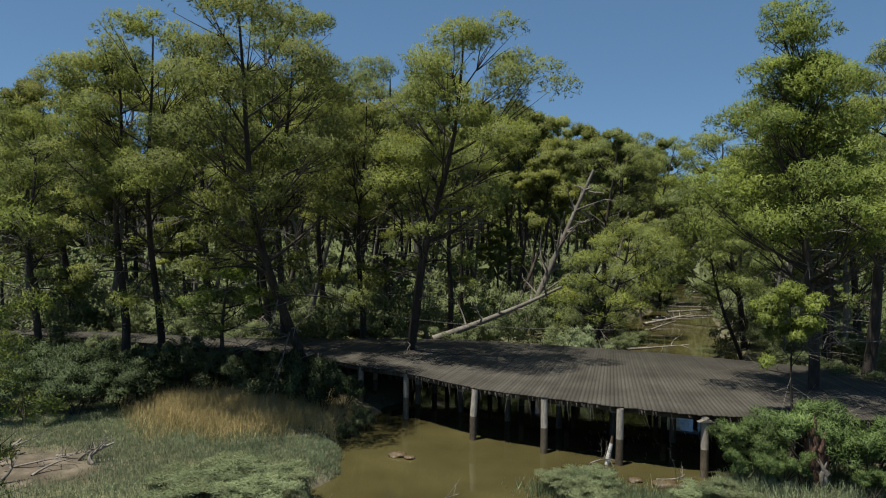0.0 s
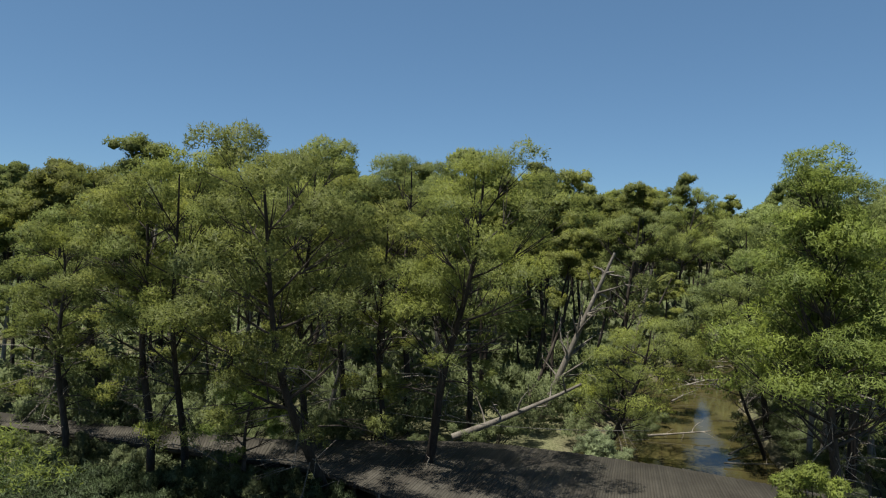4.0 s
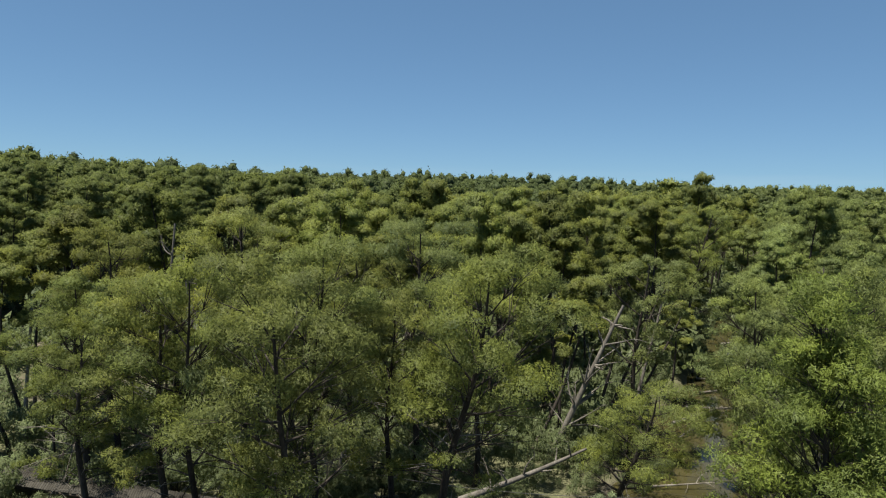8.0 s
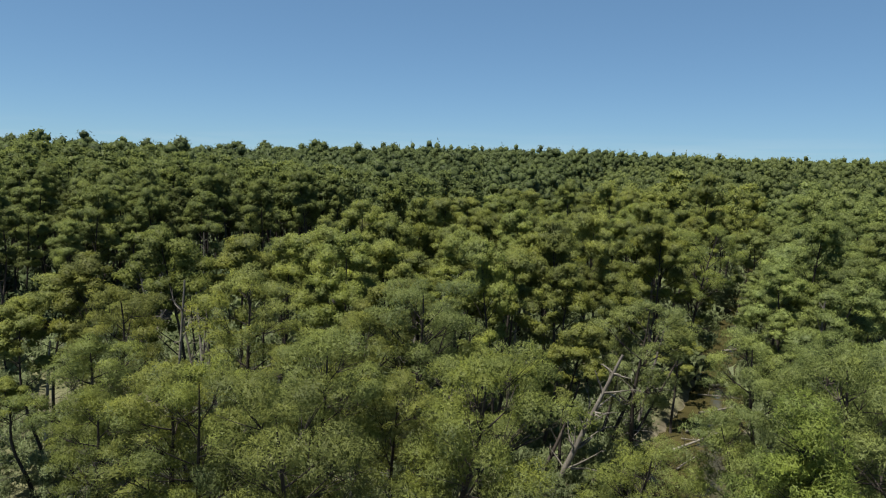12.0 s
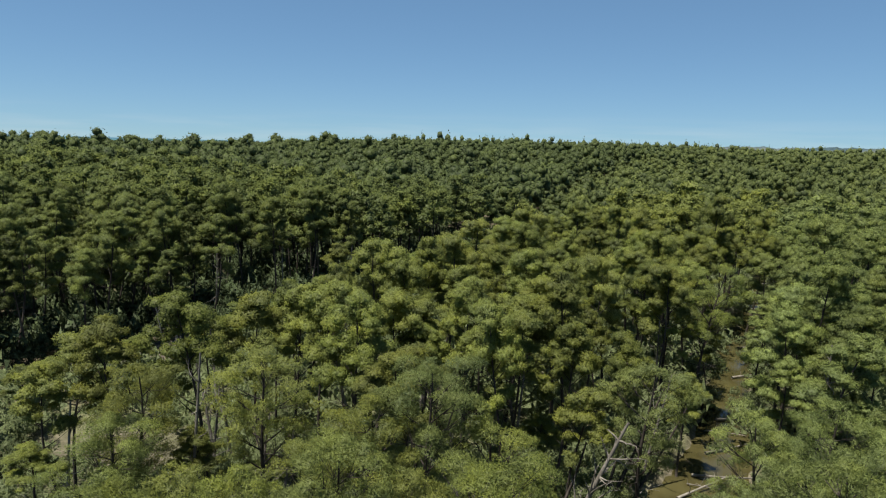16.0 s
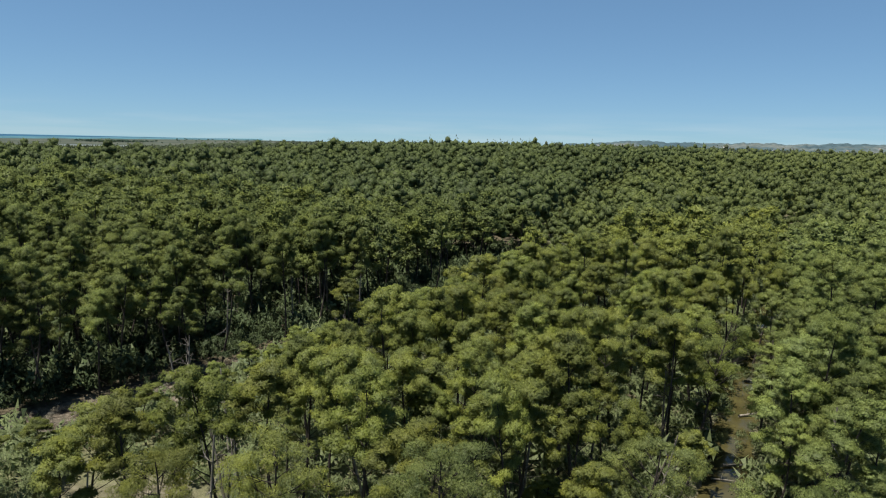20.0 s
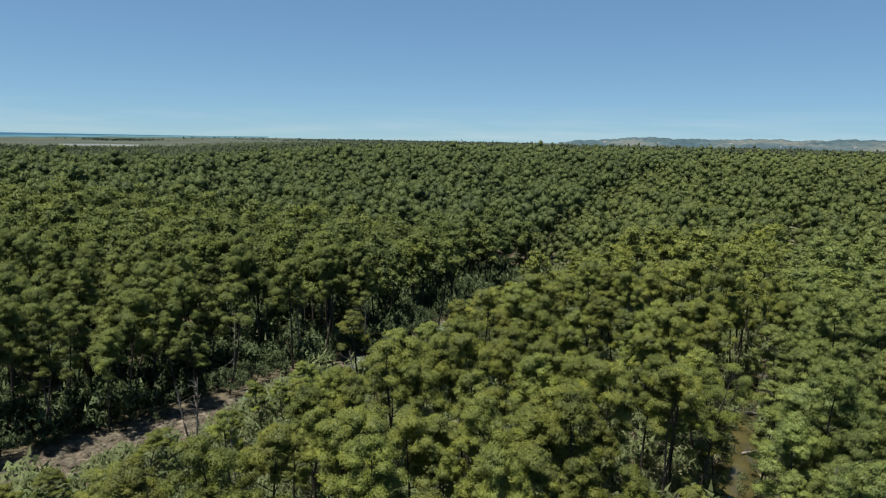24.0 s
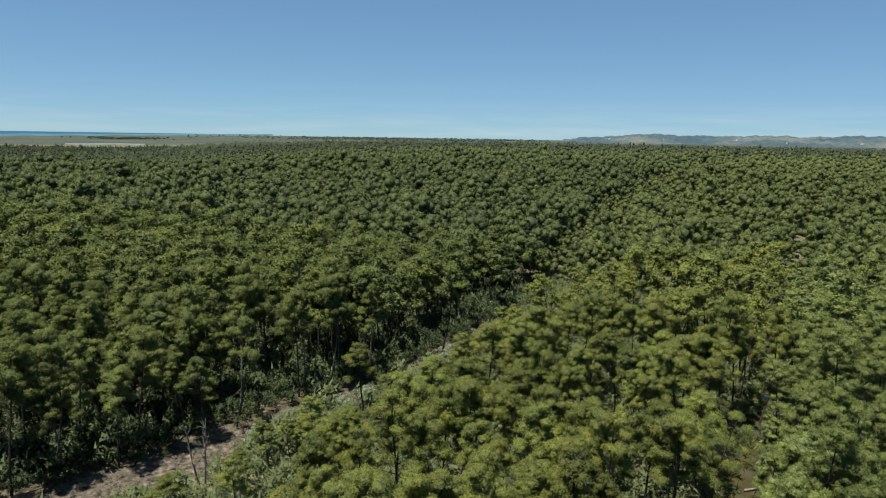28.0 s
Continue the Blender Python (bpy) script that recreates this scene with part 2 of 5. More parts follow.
def ground_material():
    """Forest floor: needle litter, dry grass and bare sand in patches."""
    m, n, l = shader("forest_floor")
    b = n["Principled BSDF"]
    b.inputs["Roughness"].default_value = 0.95
    b.inputs["Specular IOR Level"].default_value = 0.1
    co = n.new("ShaderNodeTexCoord")
    a, c, d = (n.new("ShaderNodeTexNoise") for _ in range(3))
    for q, s, e in ((a, 0.09, 6), (c, 1.3, 6), (d, 9.0, 5)):
        q.inputs["Scale"].default_value, q.inputs["Detail"].default_value = s, e
        l.new(co.outputs["Object"], q.inputs["Vector"])
    litter = ramp(n, [(0.3, (0.04, 0.034, 0.024)), (0.5, (0.075, 0.065, 0.044)), (0.7, (0.125, 0.11, 0.077))])
    l.new(c.outputs["Fac"], litter.inputs["Fac"])
    grass = ramp(n, [(0.3, (0.062, 0.068, 0.036)), (0.5, (0.11, 0.114, 0.062)), (0.7, (0.17, 0.166, 0.1))])
    l.new(d.outputs["Fac"], grass.inputs["Fac"])
    mask = ramp(n, [(0.36, (0, 0, 0)), (0.5, (1, 1, 1))])
    lit, less = n.new("ShaderNodeAttribute"), n.new("ShaderNodeMath")
    lit.attribute_name, less.operation = "litter", "SUBTRACT"
    l.new(a.outputs["Fac"], less.inputs[0])
    l.new(lit.outputs["Fac"], less.inputs[1])
    l.new(less.outputs[0], mask.inputs["Fac"])
    mx = n.new("ShaderNodeMix")
    mx.data_type = "RGBA"
    l.new(mask.outputs["Color"], mx.inputs["Factor"])
    l.new(litter.outputs["Color"], mx.inputs["A"])
    l.new(grass.outputs["Color"], mx.inputs["B"])
    # bare sand and mud where the ground lies low beside water and along the dry bed
    at = n.new("ShaderNodeAttribute")
    at.attribute_name = "bare"
    sand = ramp(n, [(0.34, (0.048, 0.039, 0.03)), (0.52, (0.1, 0.084, 0.066)), (0.76, (0.235, 0.2, 0.165))])
    l.new(c.outputs["Fac"], sand.inputs["Fac"])
    m2 = n.new("ShaderNodeMix")
    m2.data_type = "RGBA"
    l.new(at.outputs["Fac"], m2.inputs["Factor"])
    l.new(mx.outputs["Result"], m2.inputs["A"])
    l.new(sand.outputs["Color"], m2.inputs["B"])
    l.new(m2.outputs["Result"], b.inputs["Base Color"])
    bp = n.new("ShaderNodeBump")
    bp.inputs["Strength"].default_value, bp.inputs["Distance"].default_value = 0.8, 0.06
    l.new(d.outputs["Fac"], bp.inputs["Height"])
    l.new(bp.outputs["Normal"], b.inputs["Normal"])
    return m


def water_material(name, colour, rough=0.06, scale=1.2, strength=0.12):
    m, n, l = shader(name)
    b = n["Principled BSDF"]
    b.inputs["Roughness"].default_value = rough
    b.inputs["IOR"].default_value = 1.33
    co = n.new("ShaderNodeTexCoord")
    a, c = n.new("ShaderNodeTexNoise"), n.new("ShaderNodeTexNoise")
    a.inputs["Scale"].default_value, a.inputs["Detail"].default_value = scale * 0.3, 4
    c.inputs["Scale"].default_value, c.inputs["Detail"].default_value = scale * 3, 3
    l.new(co.outputs["Object"], a.inputs["Vector"])
    l.new(co.outputs["Object"], c.inputs["Vector"])
    r = ramp(n, [(0.3, tuple(0.7 * v for v in colour)), (0.7, tuple(1.25 * v for v in colour))])
    l.new(a.outputs["Fac"], r.inputs["Fac"])
    l.new(r.outputs["Color"], b.inputs["Base Color"])
    bp = n.new("ShaderNodeBump")
    bp.inputs["Strength"].default_value, bp.inputs["Distance"].default_value = strength, 0.02
    l.new(c.outputs["Fac"], bp.inputs["Height"])
    l.new(bp.outputs["Normal"], b.inputs["Normal"])
    return m


GROUND = ground_material()
WATER = water_material("muddy_water", (0.052, 0.046, 0.019))


# ---- mesh helpers ----
def mesh_np(name, verts, faces, material, smooth=False, normals=None):
    """A mesh from arrays: verts (n, 3) and faces (m, 3 or 4)."""
    verts, faces = np.asarray(verts, np.float32), np.asarray(faces, np.int32)
    k = faces.shape[1]
    me = bpy.data.meshes.new(name)
    me.vertices.add(len(verts))
    me.vertices.foreach_set("co", verts.ravel())
    me.loops.add(faces.size)
    me.loops.foreach_set("vertex_index", faces.ravel())
    me.polygons.add(len(faces))
    me.polygons.foreach_set("loop_start", np.arange(0, faces.size, k, dtype=np.int32))
    me.polygons.foreach_set("loop_total", np.full(len(faces), k, np.int32))
    if smooth:
        me.polygons.foreach_set("use_smooth", np.ones(len(faces), bool))
    me.materials.append(material)
    me.update(calc_edges=True)
    if normals is not None:
        me.normals_split_custom_set_from_vertices(np.asarray(normals, np.float32))
    return me


def join(pieces):
    """Join (verts, faces) pairs into one."""
    vs, fs, k = [], [], 0
    for v, f in pieces:
        vs.append(np.asarray(v, np.float32))
        fs.append(np.asarray(f, np.int32) + k)
        k += len(v)
    return np.concatenate(vs), np.concatenate(fs)


def child(name, me, parent, label=""):
    ob = new(name, me)
    ob.parent = parent
    return tagged(ob, label)


def part(name, bm, material, parent, label=""):
    me = bpy.data.meshes.new(name)
    bm.to_mesh(me)
    bm.free()
    me.materials.append(material)
    return child(name, me, parent, label)


def empty(name, place, label, category, group="", kind=""):
    e = new(name)
    e.empty_display_size = 0.3
    e.location = place
    return tagged(e, label, category, group, kind)


def tube(points, radii, sides=7, cap=True):
    """A tapered tube along points, as quads."""
    p = np.asarray(points, float)
    r = np.asarray(radii, float)
    d = np.gradient(p, axis=0)
    d /= np.linalg.norm(d, axis=1)[:, None] + 1e-9
    ref = np.array([1.0, 0, 0]) if abs(d[0][0]) < 0.8 else np.array([0, 1.0, 0])
    u = np.cross(d, ref)
    u /= np.linalg.norm(u, axis=1)[:, None] + 1e-9
    w = np.cross(d, u)
    a = np.arange(sides) * 2 * np.pi / sides
    ring = p[:, None] + r[:, None, None] * (np.cos(a)[None, :, None] * u[:, None] + np.sin(a)[None, :, None] * w[:, None])
    v = ring.reshape(-1, 3)
    i = np.arange(len(p) - 1)[:, None] * sides
    j = np.arange(sides)[None]
    k = (j + 1) % sides
    f = np.stack([i + j, i + k, i + sides + k, i + sides + j], -1).reshape(-1, 4)
    return v, f


def bezier(a, b, c, n):
    t = np.linspace(0, 1, n)[:, None]
    return (1 - t) ** 2 * np.asarray(a) + 2 * t * (1 - t) * np.asarray(b) + t * t * np.asarray(c)


def unit(v):
    return v / (np.linalg.norm(v, axis=-1, keepdims=True) + 1e-9)


def icosphere(level):
    """Unit icosahedron, its faces split level times."""
    bm = bmesh.new()
    bmesh.ops.create_icosphere(bm, subdivisions=level + 1, radius=1.0)
    v = np.array([q.co[:] for q in bm.verts])
    f = np.array([[q.index for q in p.verts] for p in bm.faces])
    bm.free()
    return v, f


BALLS = [icosphere(0), icosphere(1)]


def clumps(rng, pads, home, level, size):
    """Closed, uneven clumps of needles, one on each pad."""
    bv, bf = BALLS[level]
    n, k = len(pads), len(bv)
    d = bv[None] + rng.normal(0, 0.05, (n, k, 3))
    grow = size * (0.82 + 0.36 * rng.random((n, k, 1)))
    p = pads[:, None, :3] + d * grow * np.stack([pads[:, 3], pads[:, 3], pads[:, 4]], 1)[:, None]
    nrm = unit(1.0 * d + 0.45 * unit(p - home[:, None]) + np.array([0, 0, 0.1]))
    return p.reshape(-1, 3), (bf[None] + (np.arange(n) * k)[:, None, None]).reshape(-1, 3), nrm.reshape(-1, 3)


def tufts(rng, pads, count, blades, length, width, spike=0.35, sub=6, flip=0.85, core=-1, size=0.86):
    """Foliage on cloud-like pads (x, y, z, radius, half height). Each pad is broken into smaller puffs; needle sprays lie on the
    puffs, most along their skin, some standing out. core: the fineness of the clump inside each puff, -1 for none."""
    pads = np.asarray(pads, float)
    home = pads[:, :3] - np.array([0, 0, 0.35]) * pads[:, 4:5]
    if sub > 1:
        q = np.repeat(pads, sub, 0)
        d = unit(rng.normal(size=(len(q), 3)))
        d[:, 2] = np.where((d[:, 2] < -0.1) & (rng.random(len(q)) < 0.85), -d[:, 2], d[:, 2])
        k = 0.42 + 0.42 * rng.random((len(q), 1))
        c = q[:, :3] + d * k * np.stack([q[:, 3], q[:, 3], q[:, 4]], 1)
        r = q[:, 3] * (0.35 + 0.21 * rng.random(len(q)))
        home = np.repeat(home, sub, 0)
        pads = np.column_stack([c, r, r * 0.72])
    wgt = pads[:, 3] ** 2
    n = max(1, count // blades)
    k = rng.choice(len(pads), n, p=wgt / wgt.sum())
    d = unit(rng.normal(size=(n, 3)))
    low = (d[:, 2] < -0.2) & (rng.random(n) < flip)
    d[low, 2] *= -1
    r = 0.7 + 0.36 * rng.random(n)
    p = pads[k, :3] + d * r[:, None] * np.stack([pads[k, 3], pads[k, 3], pads[k, 4]], 1)
    p = np.repeat(p, blades, 0) + rng.normal(size=(n * blades, 3)) * length * 0.35
    dd = np.repeat(d, blades, 0)
    m = len(p)
    soft = unit(0.95 * dd + 0.5 * unit(p - np.repeat(home[k], blades, 0)) + np.array([0, 0, 0.15]) + 0.12 * rng.normal(size=(m, 3)))
    nrm = unit(soft + 0.4 * rng.normal(size=(m, 3)))
    lie = unit(np.cross(nrm, rng.normal(size=(m, 3))))
    out = unit(dd + np.array([0, 0, 0.35]) + 0.55 * rng.normal(size=(m, 3)))
    st = (rng.random(m) < spike)[:, None]
    a = np.where(st, out, lie)
    s = np.where(st, unit(np.cross(out, rng.normal(size=(m, 3)))), np.cross(nrm, lie))
    s = np.where((np.cross(s, a) * soft).sum(1)[:, None] < 0, -s, s)
    ln = length * (0.65 + 0.7 * rng.random((m, 1)))
    w = width * (0.7 + 0.6 * rng.random((m, 1)))
    v = np.stack([p - s * w / 2 - a * ln * 0.35, p + s * w / 2 - a * ln * 0.35, p + a * ln * 0.65], 1).reshape(-1, 3)
    f, nn = np.arange(len(v)).reshape(-1, 3), np.repeat(soft, 3, 0)
    if core >= 0:
        cv, cf, cn = clumps(rng, pads, home, core, size)
        v, f, nn = np.concatenate([v, cv]), np.concatenate([f, cf + len(v)]), np.concatenate([nn, cn])
    return v, f, nn


# ---- plan ----
RIVER = np.array([(1.2, -40, 6.0), (1.4, 8, 4.6), (1.9, 16, 4.5), (2.8, 20, 5.4), (5.4, 26, 5.9), (10.5, 32, 4.4), (13.0, 38, 3.3), (15.0, 46, 3.3),
                  (20.0, 56, 2.3), (23.6, 66, 1.4), (26.4, 73, 1.6), (30.4, 83, 1.5), (33.4, 92, 1.2), (40, 104, 1.2), (43.5, 114, 1.7), (48.5, 126, 1.7), (56, 141, 1.3), (66, 163, 1.4), (78, 195, 1.4), (118, 284, 1.2), (190, 420, 1.2)])
BED = np.array([(-75, 30, 4), (-57, 54, 4.5), (-48, 66, 4.2), (-41, 75, 3.8), (-36.5, 84, 3.0), (-29, 95, 2.4), (-17.5, 110, 2.6), (-11, 128, 1.9),
                (-2.3, 149, 0.6), (6.2, 180, -1.5), (17, 233, -2.5), (39, 305, -2.5), (108, 466, -2.5), (200, 640, -2.5)])


def along(line, x, y):
    """Distance of points from a plan line, less its half width, and the side (+ to the line's right)."""
    x, y = np.asarray(x, float), np.asarray(y, float)
    best, side = np.full(x.shape, 1e9), np.zeros(x.shape)
    for (ax, ay, aw), (bx, by, bw) in zip(line[:-1], line[1:]):
        ex, ey = bx - ax, by - ay
        t = np.clip(((x - ax) * ex + (y - ay) * ey) / (ex * ex + ey * ey), 0, 1)
        dx, dy = x - ax - t * ex, y - ay - t * ey
        d = np.hypot(dx, dy) - (aw + t * (bw - aw))
        s = np.sign(ey * dx - ex * dy)
        side = np.where(d < best, s, side)
        best = np.minimum(best, d)
    return best, side


def wobble(x, y, s=1.0):
    return (np.sin(x * 0.71 * s + 1.3) * np.cos(y * 0.53 * s) + 0.6 * np.sin(x * 1.9 * s + y * 1.3 * s + 2) + 0.35 * np.sin(x * 3.7 * s - y * 4.3 * s)) / 2


def ease(t):
    t = np.clip(t, 0, 1)
    return t * t * (3 - 2 * t)


def land(x, y):
    """Height of the ground: stream bed, banks, marsh, and the rise towards the woods."""
    x, y = np.asarray(x, float), np.asarray(y, float)
    dr, _ = along(RIVER, x, y)
    db, sb = along(BED, x, y)
    w = wobble(x, y)
    bank = np.clip((dr + 0.5 * w + 0.25) / 1.3, 0, 1)
    z = -0.7 + 1.05 * (bank * bank * (3 - 2 * bank)) + np.clip(dr - 1, 0, 14) * 0.022 + 0.09 * w
    isle = np.exp(-(((x - 3.7) / 1.5) ** 2 + ((y - 16.9) / 1.0) ** 2) * 1.2)
    spit = np.exp(-(((x - 9.5) / 3.4) ** 2 + ((y - 16.2) / 2.0) ** 2))
    z = np.maximum(z, -0.7 + 1.15 * np.maximum(isle * 0.85, np.minimum(1, spit * 1.4)))
    z = z - 0.35 * np.clip(1 - db / 2.0, 0, 1) * (dr > 5)
    r = np.hypot(x, y)
    rise = np.maximum(13.5 * ease((y - 200) / 260) * ease((x / np.maximum(y, 1) + 0.8) / 0.6), np.where(sb < 0, 7.0 * ease((db - 2) / 150) * (0.4 + 0.6 * ease((700 - r) / 350)), 0))
    return z + rise * ease((2600 - np.hypot(x, y)) / 900)


def axis(stops):
    out = []
    for (a, s), (b, _) in zip(stops[:-1], stops[1:]):
        out.append(np.arange(a, b - s * 0.5, s))
    return np.concatenate(out + [[stops[-1][0]]])


gx = axis([(-4800, 300), (-900, 60), (-240, 12), (-60, 3), (-24, 0.6), (24, 2), (60, 6), (240, 60), (900, 300), (4800, 1)])
gy = axis([(-2000, 200), (-200, 20), (-20, 4), (4, 0.6), (46, 2), (130, 6), (310, 40), (900, 300), (4800, 1)])
GX, GY = np.meshgrid(gx, gy)
GZ = land(GX, GY)
far = np.hypot(GX, GY)
GZ = GZ + np.clip(far - 2600, 0, 2600) * 0.010
nx, ny = len(gx), len(gy)
ii = (np.arange(ny - 1)[:, None] * nx + np.arange(nx - 1)[None]).ravel()
me = mesh_np("ground", np.stack([GX, GY, GZ], -1).reshape(-1, 3), np.stack([ii, ii + 1, ii + nx + 1, ii + nx], -1), GROUND, True)
dr, _ = along(RIVER, GX, GY)
db, _ = along(BED, GX, GY)
patch = np.clip(1.3 - np.hypot((GX + 10.2) / 2.4, (GY - 16.6) / 1.6) + 0.25 * wobble(GX, GY, 2), 0, 1)
clearing = np.clip(1.2 - np.hypot((GX + 31) / 9, (GY - 50) / 5) + 0.5 * wobble(GX, GY), 0, 1) * 0.8
bare = np.clip(np.maximum.reduce([1 - np.abs(dr - 0.1) / 1.1, np.clip(1.0 - (db + 0.8 * wobble(GX, GY)) / 1.2, 0, 1) * np.where(GY > 128, 0.45, 1.0), patch, clearing]), 0, 1)
att = me.attributes.new("bare", "FLOAT", "POINT")
att.data.foreach_set("value", bare.ravel().astype(np.float32))
# dense stand: needle litter only, which also darkens the floor for missing shade
att = me.attributes.new("litter", "FLOAT", "POINT")
att.data.foreach_set("value", np.where((along(BED, GX, GY)[1] < 0) & (far < 700), 0.4, 0.0).ravel().astype(np.float32))
tagged(new("ground", me), "forest floor of litter, dry grass and sandy patches", "ground", kind="structure")

wp = [(-60, -60), (200, -60), (200, 430), (-60, 430)]
bm = bmesh.new()
bm.faces.new([bm.verts.new((x, y, 0)) for x, y in wp])
me = bpy.data.meshes.new("water")
bm.to_mesh(me)
bm.free()
me.materials.append(WATER)
tagged(new("water", me), "still muddy olive-brown stream water", "water", kind="structure")

# ---- pines ----
def pine_shape(seed, height=13.0, radius=3.0, base=0.5, lean=(0, 0), pads=18, flat=0.8, girth=0.2, bow=0.4, detail=2, kink=0.0, puff=1.0, form="dome"):
    """Plan of one pine, foot at the origin: trunk line and radii, limbs (each with its twigs), foliage pads, dead stubs."""
    rng = np.random.default_rng(seed)
    top = np.array([lean[0], lean[1], height * 0.96])
    mid = np.array([lean[0] * (0.5 + bow * rng.normal() * 0.5), lean[1] * (0.5 + bow * rng.normal() * 0.5), height * 0.5]) + np.array([*rng.normal(0, bow, 2), 0])
    if kink:
        mid = np.array([lean[0] * kink, lean[1] * kink, height * 0.36])
    line = bezier((0, 0, -0.5), mid, top, 11)
    line[:, 0] += 0.011 * height * np.sin(np.linspace(0, 7 + 3 * rng.random(), 11)) * (1 if detail > 1 else 0.6)
    line[:, 1] += 0.011 * height * np.sin(np.linspace(0, 6 + 3 * rng.random(), 11) + 1.0)
    rad = girth * (1 - 0.85 * np.linspace(0, 1, 11) ** 1.1)
    rad[0] *= 1.25

    def at(t):
        q = t * 10
        i = min(int(q), 9)
        return line[i] + (q - i) * (line[i + 1] - line[i])

    limbs, pad, stubs = [], [], []
    ang = rng.random() * 6.28
    for i in range(pads):
        # dome: the first pads close the top, the last hang round the rim; open and cone: pads go up in tiers
        d = math.sqrt((i + 0.5) / pads)
        u = 0.97 * (1 - d * d * (0.7 + 0.4 * rng.random())) if form == "dome" else (i + 0.5 * rng.random()) / pads
        t = base + (1 - base) * max(0.0, u)
        ang += 2.4 + rng.normal() * 0.35
        prof = 0.86 * d if form == "dome" else max(0.1, 1.08 - 0.98 * u) if form == "cone" else max(0.12, 1 - ((u - 0.4) / 0.75) ** 2) ** 0.6
        ln = radius * prof * (0.8 + 0.3 * rng.random() if form == "dome" else 0.45 + 0.55 * rng.random())
        o = at(max(0.05, t - 0.09))
        c = at(t) + np.array([math.cos(ang) * ln, math.sin(ang) * ln, 0.18 * ln + rng.normal() * 0.22])
        pr = puff * radius * (0.26 + 0.14 * rng.random()) * (1.0 if form == "dome" else 0.75 + 0.35 * prof)
        pad.append((*c, pr, pr * flat * (0.8 + 0.4 * rng.random())))
        m = o + (c - o) * 0.5 + np.array([0, 0, -0.12 * ln])
        group = [(bezier(o, m, c + np.array([0, 0, -0.1]), 5), girth * (0.36 - 0.2 * u) * np.linspace(1, 0.2, 5))]
        if detail > 1:
            for _ in range(5):
                e = c + unit(rng.normal(size=3)) * pr * 0.75
                group.append((bezier(m, (m + e) / 2 + rng.normal(size=3) * 0.1, e, 4), girth * 0.1 * np.linspace(1, 0.3, 4)))
        limbs.append(group)
    pad.append((*at(1.0), radius * (0.2 if form == "cone" else 0.34), radius * 0.26))
    if form == "open" and base > 0.45 and height > 8:
        # low side branches that still carry needles
        for i in range(5):
            t = base * (0.6 + 0.42 * rng.random())
            ang += 2.4 + rng.normal() * 0.4
            ln = radius * (0.5 + 0.55 * rng.random())
            o = at(t)
            c = o + np.array([math.cos(ang) * ln, math.sin(ang) * ln, 0.25 * ln * rng.normal()])
            m = (o + c) / 2 + np.array([0, 0, 0.15 * ln])
            pr = 0.5 + 0.35 * rng.random()
            pad.append((*c, pr, pr * 0.7))
            limbs.append([(bezier(o, m, c, 5), girth * 0.2 * np.linspace(1, 0.25, 5))]
                         + [(bezier(m, (m + e) / 2, e, 3), girth * 0.08 * np.linspace(1, 0.4, 3)) for e in (c + rng.normal(0, 0.4, (4, 3)))])
    for i in range(int(8 * detail)):
        t = 0.15 + (base - 0.08) * rng.random()
        o = at(t)
        g = rng.random() * 6.28
        ln = 0.6 + 1.8 * rng.random()
        e = o + np.array([math.cos(g) * ln, math.sin(g) * ln, ln * (0.35 * rng.normal())])
        f = (o + e) / 2 + np.array([0, 0, 0.15])
        w = girth * 0.15
        stubs.append([(bezier(o, f, e, 4), w * np.linspace(1, 0.3, 4))]
                     + [(bezier(f, (f + q) / 2, q, 3), w * np.array([0.6, 0.4, 0.2])) for q in (f + rng.normal(0, 0.35, 3), e + rng.normal(0, 0.3, 3))])
    return line, rad, limbs, pad, stubs


def pine_meshes(shape, count, blades, length, width, leaf, seed, sides=8, split=True, limb_sides=4, sub=6, core=-1, size=0.8):
    """Meshes of one pine. split: limbs and dead branches as parts of their own; else they go with the trunk."""
    line, rad, limbs, pad, st = shape
    rng = np.random.default_rng(seed + 77)
    out = []
    if split:
        out.append(("trunk", mesh_np("trunk", *tube(line, rad, sides), BARK, True)))
        out += [("limb", mesh_np("limb", *join([tube(p, r, limb_sides) for p, r in g]), BARK, True)) for g in limbs]
        out += [("dead_branch", mesh_np("dead_branch", *join([tube(p, r, 3) for p, r in g]), GREY_WOOD, True)) for g in st]
    else:
        wood = [tube(line, rad, sides)] + [tube(p, r, limb_sides) for g in limbs for p, r in g[:2]] + [tube(p, r, 3) for g in st for p, r in g[:1]]
        out.append(("trunk", mesh_np("trunk", *join(wood), BARK, True)))
    v, f, n_ = tufts(rng, pad, count, blades, length, width, sub=sub, core=core, size=size)
    out.append(("crown", mesh_np("crown", v, f, leaf, True, n_)))
    return out


def plant(name, parts, m, label, category="tree", group=""):
    e = empty(name, (0, 0, 0), label, category, group)
    for n_, me_ in parts:
        child(n_, me_, e)
    e.matrix_basis = m
    return e


def stand(x, y, s=1.0, w=1.0, turn=0.0, z=None):
    z = float(land(x, y)) if z is None else z
    return Matrix.LocRotScale((x, y, z), Euler((0, 0, turn)), (w, w, s))


# single pines that stand out, foot and form of their own
keep = []


